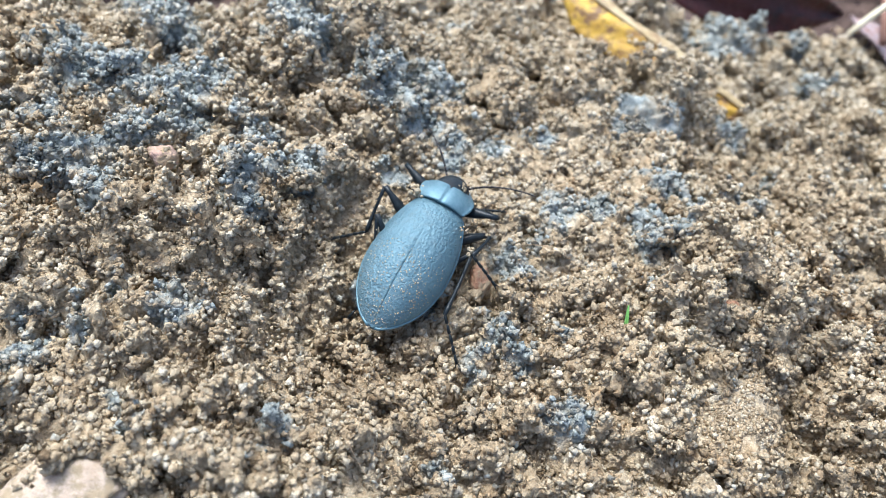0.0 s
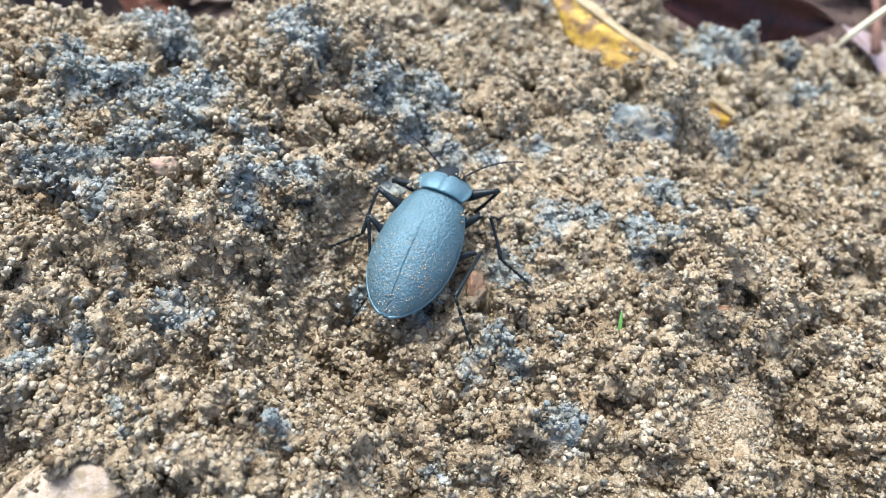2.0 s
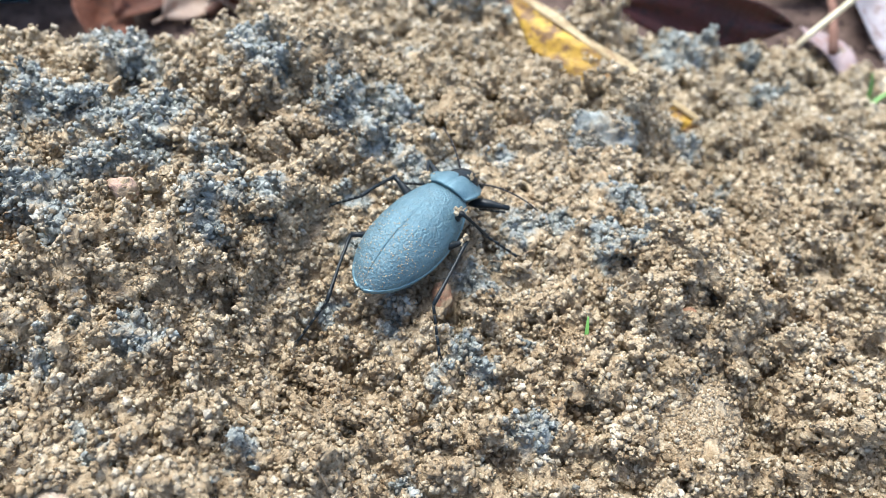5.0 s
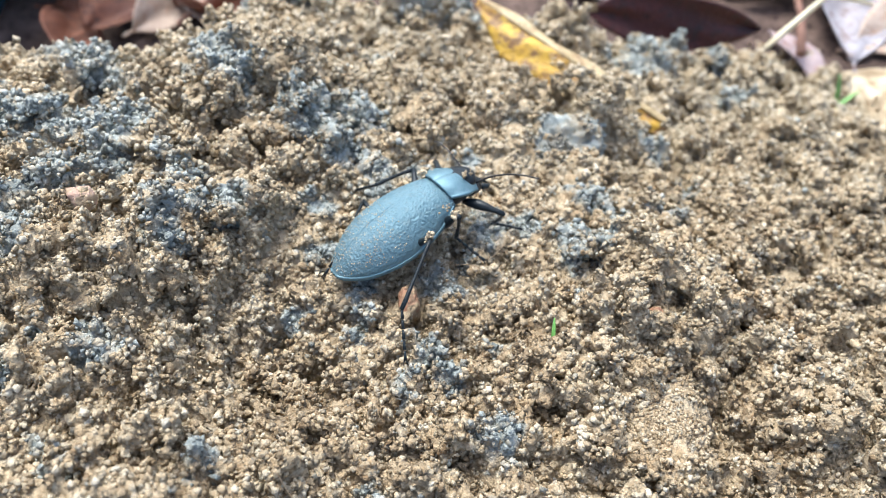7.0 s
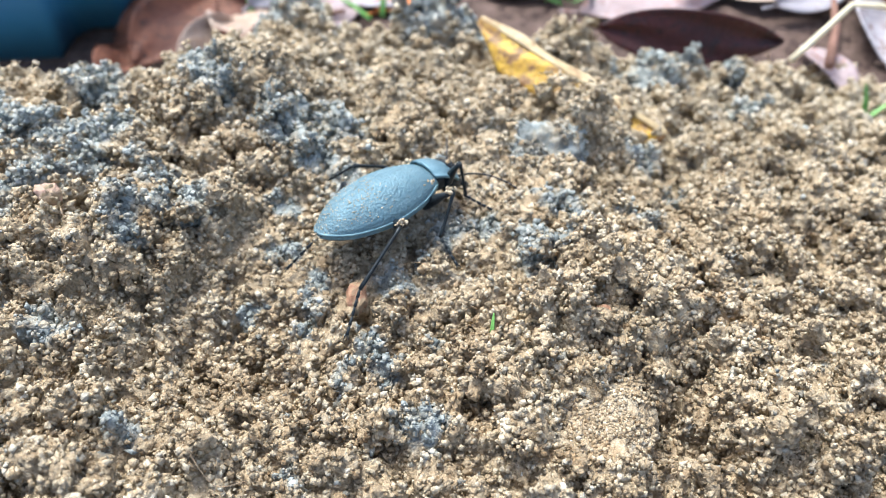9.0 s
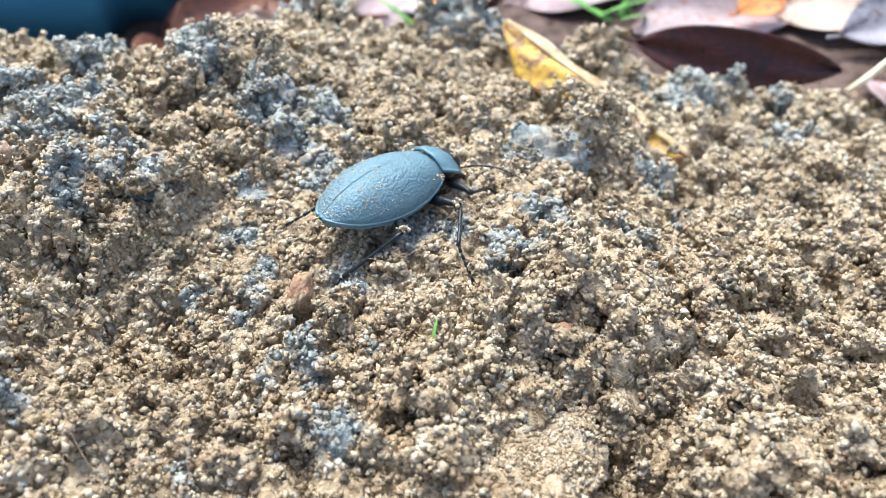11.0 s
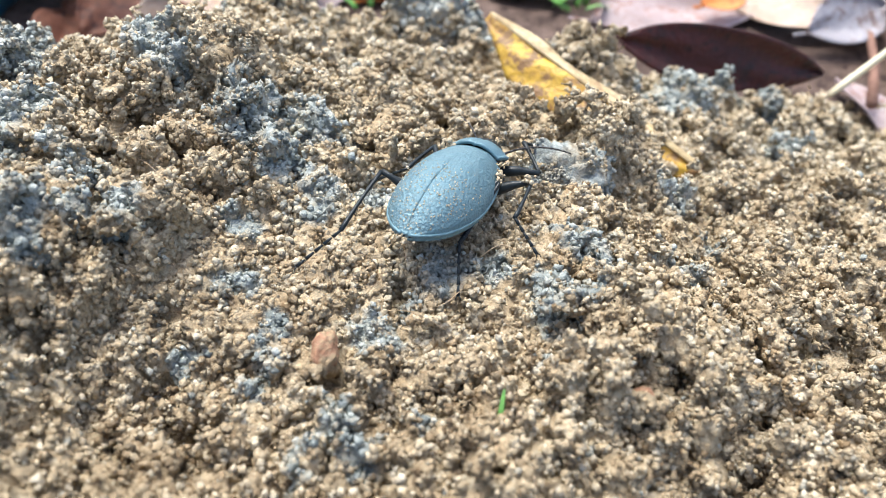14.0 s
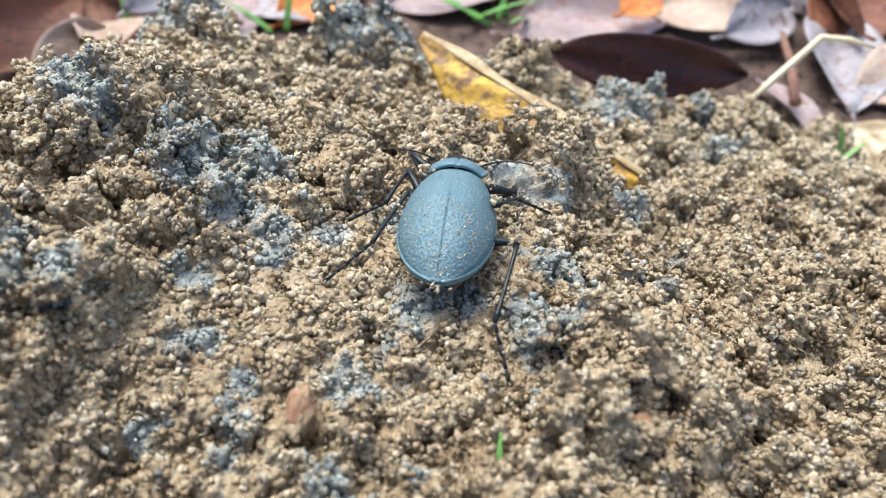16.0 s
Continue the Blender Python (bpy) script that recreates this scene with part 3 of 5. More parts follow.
def build_soil():
    """The heap: its skin, the crumbs that cover it, each larger clod with its crumbs as a thing of its own."""
    rg = np.random.default_rng(77)
    hs = np.arange(LOW, HIGH, LAYER)
    verts, quads = skin(soil_field(hs), hs)
    verts = verts + rg.normal(0, 1, verts.shape) * (0.00017, 0.00017, 0.00021)
    i, j = np.clip(((verts[:, 0] - X0) / STEP).astype(int), 0, NX - 1), np.clip(((verts[:, 1] - Y0) / STEP).astype(int), 0, NY - 1)
    np.maximum.at(PILE, (i, j), verts[:, 2])
    dark = darkness(verts[:, 0], verts[:, 1])
    lump = lattice_noise(*verts.T, 0.0024, 31)
    # skin starts darker than the crumbs: damp soil, plus gap shade painted in
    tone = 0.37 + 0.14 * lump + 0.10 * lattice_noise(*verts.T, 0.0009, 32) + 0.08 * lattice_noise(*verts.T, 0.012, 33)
    # tone rises with y: the far side's extra brightness is painted into the colour
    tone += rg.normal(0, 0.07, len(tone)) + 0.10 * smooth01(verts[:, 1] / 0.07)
    dark = dark + 0.22 * lattice_noise(*verts.T, 0.0019, 34) + rg.normal(0, 0.08, len(tone))
    # which clod each part of the skin belongs to
    S = np.array(SEEDS)
    tree = KDTree(len(S))
    for k, (x, y, r) in enumerate(SEEDS):
        tree.insert((x, y, 0), k)
    tree.balance()
    mid = verts[quads].mean(1)
    normal = np.cross(verts[quads[:, 2]] - verts[quads[:, 0]], verts[quads[:, 3]] - verts[quads[:, 1]])
    area = 0.5 * np.linalg.norm(normal, axis=1)
    normal /= 2 * area[:, None] + 1e-15
    near = np.full((NX, NY), -1)
    for u in range(NX):
        for v in range(NY):
            _, k, d = tree.find((gx[u], gy[v], 0))
            near[u, v] = k if d < 0.98 * S[k, 2] else -1
    keep_clods = np.argsort(np.hypot(S[:, 0] - 0.02, S[:, 1] - 0.012))[:290]
    near = np.where(np.isin(near, keep_clods), near, -1)
    qi, qj = np.clip(((mid[:, 0] - X0) / STEP).astype(int), 0, NX - 1), np.clip(((mid[:, 1] - Y0) / STEP).astype(int), 0, NY - 1)
    own = near[qi, qj]
    # crumbs over the skin: finer where the heap is nearest
    far = np.clip(np.maximum((mid[:, 1] - 0.05) / 0.05, np.maximum((mid[:, 0] - 0.085) / 0.04, (-mid[:, 0] - 0.06) / 0.02)), 0, 1)
    seen = np.clip((normal @ np.array((0.0, -0.45, 0.89)) + 0.25) / 0.35, 0, 1)
    weight = area * seen * (1 - 0.6 * far)
    singles, heads, each = 48000, 18500, 6
    count = singles + heads
    pick = np.searchsorted(np.cumsum(weight) / weight.sum(), rg.random(count))
    a, b = rg.random((2, count, 1))
    q = verts[quads[pick]]
    p = (q[:, 0] * (1 - a) + q[:, 1] * a) * (1 - b) + (q[:, 3] * (1 - a) + q[:, 2] * a) * b
    # some crumbs lie singly, others stick together in knobs that stand out
    knob = p[singles:] + normal[pick[singles:]] * rg.uniform(0.00005, 0.00055, (heads, 1))
    spread = rg.normal(size=(heads, each, 3))
    spread *= (rg.uniform(0.00035, 0.00075, (heads, 1)) * (1 + 0.5 * far[pick[singles:], None]))[..., None] / np.linalg.norm(spread, axis=2)[..., None]
    p = np.concatenate([p[:singles], (knob[:, None, :] + spread).reshape(-1, 3)])
    pick = np.concatenate([pick[:singles], np.repeat(pick[singles:], each)])
    shift = np.concatenate([rg.normal(0, 0.07, singles), np.repeat(rg.normal(0.02, 0.09, heads), each)])
    count = len(p)
    r = (0.00024 + 0.00040 * rg.random(count) ** 1.8) * (1 + 0.5 * far[pick])
    off, belly = off_trail(p[:, 0], p[:, 1])
    ok = (off > 0.0060) | (p[:, 2] + r < belly + 0.0006)
    for fx, fy, fr in BARE:
        ok &= np.hypot(p[:, 0] - fx, p[:, 1] - fy) > 0.9 * fr
    p, r, pick, shift = p[ok], r[ok], pick[ok], shift[ok]
    n = len(p)
    gi, gj = np.clip(((p[:, 0] - X0) / STEP).astype(int), 0, NX - 1), np.clip(((p[:, 1] - Y0) / STEP).astype(int), 0, NY - 1)
    np.maximum.at(PILE, (gi, gj), p[:, 2] + 0.8 * r)
    bv, bf = GRAIN
    k = len(bv)
    g = bv[None] * (1 + 0.29 * rg.standard_normal((n, k)))[..., None] * (r[:, None] * rg.uniform(0.8, 1.2, (n, 3)))[:, None, :]
    g = np.einsum("nij,nkj->nki", turns(rg, n), g) + p[:, None, :]
    # crumbs pale towards the crest like the skin, far brightness put into their tone
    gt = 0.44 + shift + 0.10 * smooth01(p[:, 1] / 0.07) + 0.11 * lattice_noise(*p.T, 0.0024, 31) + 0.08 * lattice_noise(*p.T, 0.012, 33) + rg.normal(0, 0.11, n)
    gd = darkness(p[:, 0], p[:, 1]) + 0.22 * lattice_noise(*p.T, 0.0019, 34) + rg.normal(0, 0.24, n)
    gown = own[pick]
    order_q, order_g = np.argsort(own, kind="stable"), np.argsort(gown, kind="stable")
    cut_q = np.searchsorted(own[order_q], np.arange(-1, len(S) + 1))
    cut_g = np.searchsorted(gown[order_g], np.arange(-1, len(S) + 1))

    def patch(name, label, category, c, **tags):
        fq, fg = order_q[cut_q[c + 1] : cut_q[c + 2]], order_g[cut_g[c + 1] : cut_g[c + 2]]
        use, inv = np.unique(quads[fq], return_inverse=True)
        tris = inv.reshape(-1, 4)
        tris = np.concatenate([tris[:, [0, 1, 2]], tris[:, [0, 2, 3]]])
        gf = (bf[None] + (len(use) + k * np.arange(len(fg)))[:, None, None]).reshape(-1, 3)
        v = np.concatenate([verts[use], g[fg].reshape(-1, 3)])
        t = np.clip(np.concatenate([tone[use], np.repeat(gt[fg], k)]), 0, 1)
        d = np.clip(np.concatenate([dark[use], np.repeat(gd[fg], k)]), 0, 1)
        at = v.mean(0) if c >= 0 else np.zeros(3)
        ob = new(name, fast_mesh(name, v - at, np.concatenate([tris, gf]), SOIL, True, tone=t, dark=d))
        ob.location = at
        return tagged(ob, label, category, **tags)

    mound = patch("soil_mound", "heap of crumbly ochre loam with bluish grey clay patches", "soil", -1, kind="structure")
    shade = darkness(S[:, 0], S[:, 1])
    for c in keep_clods:
        if cut_q[c + 2] - cut_q[c + 1] < 20:
            continue
        size = "large" if S[c, 2] > 0.0052 else "small" if S[c, 2] < 0.0034 else "rounded"
        what = "clod of damp bluish grey clay soil" if shade[c] > 0.6 else "clod of ochre loam mixed with grey clay" if shade[c] > 0.25 else "clod of crumbly ochre loam"
        patch("soil_clod", f"{size} {what} on the heap", "soil clod", c, group="soil clods")
    # flank of the heap, round the fine part, in widening steps
    wide = np.cumsum(0.0022 * 1.13 ** np.arange(22))
    sx = np.r_[X0 - wide[::-1], np.linspace(X0, X1 - STEP, 90), X1 + wide]
    sy = np.r_[Y0 - wide[::-1], np.linspace(Y0, Y1 - STEP, 75), Y1 + wide]
    U, V = np.meshgrid(sx, sy, indexing="ij")
    Z = lie(U, V) - 0.0015 + 0.003 * (value_noise(U, V, 0.006, 5) - 0.5)
    inside = (U > X0 + 0.002) & (U < X1 - 0.003) & (V > Y0 + 0.002) & (V < Y1 - 0.003)
    Z = np.where(inside, Z - 0.014, Z)
    v2 = np.stack([U, V, Z], -1).reshape(-1, 3)
    id2 = np.arange(U.size).reshape(U.shape)
    q2 = np.stack([id2[:-1, :-1], id2[1:, :-1], id2[1:, 1:], id2[:-1, 1:]], -1).reshape(-1, 4)
    flank = new("heap_flank", fast_mesh("heap_flank", v2, q2, SOIL, True, tone=value_noise(U, V, 0.003, 6).ravel(), dark=darkness(U, V).ravel()))
    flank.parent = mound
    return mound


def build_ground():
    """Leaf mould round the heap, out to the horizon."""
    r = np.r_[0, np.geomspace(0.05, 400, 46)]
    a = np.linspace(0, 2 * math.pi, 73)[:-1]
    R, A = np.meshgrid(r, a, indexing="ij")
    x, y = 0.02 + R * np.cos(A), 0.05 + R * np.sin(A)
    z = GROUND_Z + np.where(R < 2, 0.004, 0.0) * (value_noise(x, y, 0.02, 11) - 0.6)
    v = np.stack([x, y, z], -1).reshape(-1, 3)
    n = len(a)
    idx = np.arange(v.shape[0]).reshape(R.shape)
    q = np.stack([idx[:-1], idx[1:], np.roll(idx, -1, 1)[1:], np.roll(idx, -1, 1)[:-1]], -1).reshape(-1, 4)
    ob = new("ground", fast_mesh("ground", v, q, LITTER))
    return tagged(ob, "dark brown leaf mould on level ground", "ground", kind="structure")


def pebble(name, x, y, r, squash, material, seed, label, lift=0.3, turn=0, tilt=0, rough=0.5):
    rg = np.random.default_rng(seed)
    v, f = ICO[4]
    rad = np.ones(len(v))
    for _ in range(9):
        p = rg.normal(size=3)
        p /= np.linalg.norm(p)
        rad = np.minimum(rad, rg.uniform(1 - rough, 0.98) / np.maximum(v @ p, 0.05))
    rad += np.array([0.10 * noise.noise(Vector(q) * 3) + 0.09 * noise.noise(Vector(q) * 8) + 0.06 * noise.noise(Vector(q) * 17) for q in v])
    ob = new(name, fast_mesh(name, v * rad[:, None] * np.array(squash) * r, f, material))
    ob.matrix_world = pose(x, y, broad_at(x, y) + lift * r, tilt, 0, turn)
    return tagged(ob, label, "stone")


def crusted_stone(name, place, size, turn, seed, tone, dark, label, grains, flat=0.55):
    """A flat-faced piece of hard soil or stone, with a fine grain and a crust of crumbs."""
    rg = np.random.default_rng(seed)
    v, f = ICO[5]
    rad = np.ones(len(v))
    for p in np.concatenate([[(0, 0, 1.0)], rg.normal(size=(8, 3))]):
        p = p / np.linalg.norm(p)
        rad = np.minimum(rad, rg.uniform(flat, 0.9) / np.maximum(v @ p, 0.05))
    w = v * rad[:, None]
    rad2 = 1 + 0.10 * lattice_noise(*(w.T), 0.30, seed) + 0.07 * lattice_noise(*(w.T), 0.12, seed + 1) + 0.05 * rg.standard_normal(len(v))
    w = w * rad2[:, None] * np.array(size)
    t = tone + 0.12 * lattice_noise(*(w.T), 0.0011, seed) + 0.10 * rg.standard_normal(len(v))
    d = dark + 0.3 * lattice_noise(*(w.T), 0.0026, seed + 2)
    top = np.flatnonzero(w[:, 2] > 0)
    pick = rg.choice(top, grains)
    pick = pick[lattice_noise(*(w[pick].T), 0.004, seed + 3) > -0.12]
    bv, bf = ICO[1]
    r = rg.uniform(0.00016, 0.0004, len(pick))
    g = bv[None] * (1 + 0.3 * rg.standard_normal((len(pick), len(bv))))[..., None] * r[:, None, None] + w[pick][:, None, :]
    vs = np.concatenate([w, g.reshape(-1, 3)])
    fs = np.concatenate([f, (bf[None] + (len(w) + len(bv) * np.arange(len(pick)))[:, None, None]).reshape(-1, 3)])
    ts = np.clip(np.concatenate([t, np.repeat(tone + 0.14 * rg.standard_normal(len(pick)), len(bv))]), 0, 1)
    ds = np.clip(np.concatenate([d, np.repeat(d[pick] - 0.25, len(bv))]), 0, 1)
    ob = new(name, fast_mesh(name, vs, fs, SOIL, True, tone=ts, dark=ds))
    ob.matrix_world = pose(*place, *turn)
    return tagged(ob, label, "stone")


# ======== leaves, grass, fibres, tub ========
def sheet(nu, nv, fn, thick):
    """A thin closed sheet from fn(u, v) in -1..1; two skins, thick apart."""
    us, vs = np.linspace(-1, 1, nu), np.linspace(-1, 1, nv)
    P = np.array([[fn(u, v) for v in vs] for u in us])
    du, dv = np.gradient(P, axis=0), np.gradient(P, axis=1)
    N = np.cross(du, dv)
    N /= np.linalg.norm(N, axis=2)[..., None] + 1e-12
    v = np.concatenate([(P + N * thick / 2).reshape(-1, 3), (P - N * thick / 2).reshape(-1, 3)])
    idx = np.arange(nu * nv).reshape(nu, nv)
    q = np.stack([idx[:-1, :-1], idx[1:, :-1], idx[1:, 1:], idx[:-1, 1:]], -1).reshape(-1, 4)
    n = nu * nv
    rim = np.r_[idx[:, 0], idx[-1, 1:], idx[-2::-1, -1], idx[0, -2:0:-1]]
    nxt = np.roll(rim, -1)
    side = np.stack([rim, rim + n, nxt + n, nxt], -1)
    return v, np.concatenate([q, (q + n)[:, ::-1], side])


def leaf(m, length, width, material, label, name="dead_leaf", bend=0.2, cup=0.3, seed=0, group="leaf litter", lift=0.0):
    """A leaf on its own: pointed blade with a midrib and a short stalk. m: pose of its middle, x along the blade."""
    rg = np.random.default_rng(seed)
    ph = rg.uniform(0, 6, 3)

    def fn(u, v):
        w = width / 2 * max(0.03, (1 - abs(u) ** 2.2)) ** 0.75 * (1 - 0.12 * u)
        x, y = u * length / 2, v * w
        z = -bend * length * 0.5 * u * u + cup * w * v * v + 0.03 * width * (math.sin(4 * u + ph[0]) + math.sin(5 * v + 3 * u + ph[1])) - 0.02 * width * math.exp(-((v / 0.12) ** 2))
        return (x, y, z)

    base = new(name)
    base.matrix_world = m
    v, q = sheet(25, 13, fn, 0.0003)
    blade = new("blade", fast_mesh("blade", v, q, material))
    blade.parent = base
    pts = [Vector(fn(u, 0.0)) - Vector((0, 0, 0.0003)) for u in np.linspace(0.92, -1, 10)]
    tail = pts[-1] + Vector((-0.14 * length, 0.02 * length, 0.02 * length))
    part("midrib", tube_bm(pts + [tail], [0.0002 + 0.00035 * i / 10 for i in range(11)], 6), material, base)
    return tagged(base, label, "leaf", group)


def folded_yellow_leaf():
    """Withering leaf folded along its rib; the near half is bright yellow, the far half pale."""
    a, b = Vector((0.0268, 0.0885, -0.0085)), Vector((0.0665, 0.0525, -0.0190))
    d = (b - a).normalized()
    side = d.cross(Vector((0, 0, 1))).normalized()
    up = side.cross(d)
    base = new("yellow_leaf")

    def spine(u):
        s = (u + 1) / 2
        return a.lerp(b, s) + up * (0.0014 * math.sin(math.pi * s) + 0.001 * (1 - s)) + side * 0.0015 * math.sin(math.pi * s)

    def girth(u):
        s = (u + 1) / 2
        return max(0.06, min(1.0, 3.2 * s + 0.25) * (1 - max(0, s - 0.5) ** 2 * 2.6))

    def near(u, v):
        w = girth(u) * (v + 1) / 2
        return spine(u) + side * (0.0066 * w) - up * (0.0050 * w * (0.55 + 0.45 * w)) + up * 0.0003 * math.sin(9 * u + 4 * v)

    def far(u, v):
        w = girth(u) * (v + 1) / 2
        return spine(u) - side * (0.0030 * w) + up * (0.0006 * math.sin(7 * u) * w - 0.0009 * w) + up * 0.0006

    for nm, fn, mat, lab in (("near_half", near, YELLOW_LEAF, "bright yellow half with brown blotches"), ("far_half", far, YELLOW_BACK, "pale tan folded half")):
        v, q = sheet(40, 12, fn, 0.0003)
        ob = new(nm, fast_mesh(nm, v, q, mat))
        ob.parent = base
        tagged(ob, lab)
    part("midrib", tube_bm([spine(u) + up * 0.0003 for u in np.linspace(-1, 1, 24)], [0.00038] * 24, 8), YELLOW_BACK, base)
    return tagged(base, "withered yellow leaf with brown blotches, folded, half buried", "leaf")


def blade_of_grass(x, y, z, length, width, turn, lean, material, label, name="grass_blade", group="grass blades", arch=0.5):
    def fn(u, v):
        s = (u + 1) / 2
        w = width / 2 * (1 - s**2.5) + 0.00008
        return (v * w, length * math.sin(lean) * s + arch * length * 0.4 * s * s, length * math.cos(lean) * s - arch * length * 0.3 * s * s + 0.3 * w * v * v)

    v, q = sheet(14, 5, fn, 0.00018)
    ob = new(name, fast_mesh(name, v, q, material))
    ob.matrix_world = pose(x, y, z, 0, 0, turn)
    return tagged(ob, label, "grass", group)


def fibre(points, radius, label, material=None, name="root_fibre", group="root fibres"):
    """A thin dry rootlet through points, each (x, y, height above the soil)."""
    p = [Vector((x, y, height_at(x, y) + h)) for x, y, h in points]
    fine = []
    for i in range(len(p) - 1):
        p0, p1, p2, p3 = p[max(i - 1, 0)], p[i], p[i + 1], p[min(i + 2, len(p) - 1)]
        for s in np.linspace(0, 1, 6, endpoint=False):
            fine.append(0.5 * (2 * p1 + (p2 - p0) * s + (2 * p0 - 5 * p1 + 4 * p2 - p3) * s * s + (3 * p1 - p0 - 3 * p2 + p3) * s**3))
    fine.append(p[-1])
    bm = tube_bm(fine, [radius * (1 - 0.55 * i / len(fine)) for i in range(len(fine))], 6)
    me = bpy.data.meshes.new(name)
    bm.to_mesh(me)
    bm.free()
    me.materials.append(material or FIBRE)
    me.polygons.foreach_set("use_smooth", np.ones(len(me.polygons), bool))
    return tagged(new(name, me), label, "root", group)


def blue_tub():
    """Shallow blue plastic tub with a rolled rim, standing on the ground behind the heap."""
    base = new("plastic_tub")
    base.matrix_world = pose(-0.160, 0.204, GROUND_Z, 0, 0, -3)
    bm = bmesh.new()
    bmesh.ops.create_cube(bm, size=1, matrix=Matrix.Translation((0, 0, 0.021)) @ Matrix.Diagonal((0.125, 0.11, 0.042, 1)))
    top = [f for f in bm.faces if f.normal.z > 0.9]
    bmesh.ops.bevel(bm, geom=[e for e in bm.edges if abs((e.verts[0].co - e.verts[1].co).z) > 0.01], offset=0.018, segments=5, affect="EDGES")
    top = [f for f in bm.faces if f.normal.z > 0.9]
    ret = bmesh.ops.inset_region(bm, faces=top, thickness=0.003)
    top = [f for f in bm.faces if f.normal.z > 0.9 and f.calc_area() > 0.006]
    ext = bmesh.ops.extrude_face_region(bm, geom=top)
    bmesh.ops.translate(bm, verts=[v for v in ext["geom"] if isinstance(v, bmesh.types.BMVert)], vec=(0, 0, -0.038))
    bmesh.ops.delete(bm, geom=top, context="FACES")
    for v in bm.verts:
        v.co.x *= 1 + 0.28 * v.co.z / 0.042
        v.co.y *= 1 + 0.28 * v.co.z / 0.042
    bmesh.ops.recalc_face_normals(bm, faces=bm.faces)
    part("tub_wall", bm, BLUE, base)
    pts = []
    for cx, cy, a0 in ((0.0445, 0.037, 0), (-0.0445, 0.037, 90), (-0.0445, -0.037, 180), (0.0445, -0.037, 270)):
        for k in range(6):
            a = radians(a0 + 18 * k)
            pts.append((1.28 * (cx + 0.0185 * math.cos(a)), 1.28 * (cy + 0.0185 * math.sin(a)), 0.042))
    pts.append(pts[0])
    part("rolled_rim", tube_bm(pts, [0.0024] * len(pts), 8), BLUE, base)
    return tagged(base, "plain blue plastic tub standing behind the soil heap", "tub")


# ======== the beetle ========
def half_width(y):
    if y < -0.0004:
        return 0.0066 * max(0.0, 1 - (-(y + 0.0004) / 0.0114) ** 1.95) ** 0.62
    return 0.0066 * (1 - 0.40 * ((y + 0.0004) / 0.0108) ** 2.4)


def back_height(y):
    return float(np.interp(y, [-0.0118, -0.0108, -0.009, -0.006, -0.003, 0.001, 0.005, 0.0085, 0.0104], [0.0007, 0.0016, 0.0031, 0.0045, 0.0053, 0.0056, 0.0053, 0.0045, 0.0037]))


def margin_height(y):
    return float(np.interp(y, [-0.0118, -0.008, 0.0, 0.006, 0.0104], [0.0006, 0.0001, 0.0, 0.0005, 0.0014]))


def elytron(s):
    """One wing case (s: -1 left, 1 right) from the seam to its raised edge."""
    ys = np.r_[-0.01180 + 0.0015 * np.linspace(0, 1, 9)[:-1] ** 2, np.linspace(-0.0103, 0.0104, 56)]
    us = np.r_[0, 0.012, 0.03, np.linspace(0.06, 0.9, 22), 0.935, 0.955, 0.975, 0.99, 1.0, 1.0]
    verts, rows = [], []
    for y in ys:
        w, h, e = max(half_width(y), 0.00012), back_height(y), margin_height(y)
        row = []
        for k, u in enumerate(us):
            prof = (1 - u**2.35) ** 0.62 if u < 1 else 0.0
            x, z = u * w, e + (h - e) * prof
            if u < 0.02:
                z -= 0.00016 * (1 - u / 0.02) * float(np.interp(y, [-0.002, 0.004], [1, 0.15]))
            if 0.93 < u < 0.985:
                z += 0.00012
            if k == len(us) - 1:
                z -= 0.0007
                x *= 0.97
            row.append(len(verts))
            verts.append((s * x, y, z))
        rows.append(row)
    faces = []
    for r0, r1 in zip(rows, rows[1:]):
        for k in range(len(us) - 1):
            f = (r0[k], r0[k + 1], r1[k + 1], r1[k])
            faces.append(f if s > 0 else f[::-1])
    return verts, faces


def shield_sheet(u, v):
    """The neck shield: u from its hind edge forward, v across."""
    s = (u + 1) / 2
    y = 0.0099 + 0.0062 * s - 0.0010 * v * v * (s - 0.35)
    w = 0.0036 + 0.0009 * math.sin(math.pi * min(1, s * 0.95 + 0.1)) - 0.0010 * max(0, s - 0.6)
    z = 0.0045 - 0.0006 * s - 0.0023 * s * s - 0.0022 * abs(v) ** 2.3 + 0.0005 * max(0, abs(v) - 0.88) / 0.12 - 0.00025 * math.exp(-((v / 0.05) ** 2))
    return (v * w, y, z)


HIPS = {"front": (0.0022, 0.0128, -0.0012), "middle": (0.0034, 0.0072, -0.0020), "hind": (0.0030, 0.0006, -0.0024)}
SEGMENTS = {"front": (0.0072, 0.0066, 0.0056), "middle": (0.0074, 0.0078, 0.0066), "hind": (0.0080, 0.0120, 0.0084)}


def femur_bm(n):
    r = [0.00045, 0.00072, 0.00088, 0.00082, 0.00062, 0.00044, 0.00048]
    bm = tube_bm([(0, n * k / 6, 0.0004 * math.sin(math.pi * k / 6)) for k in range(7)], r, 10)
    return bm


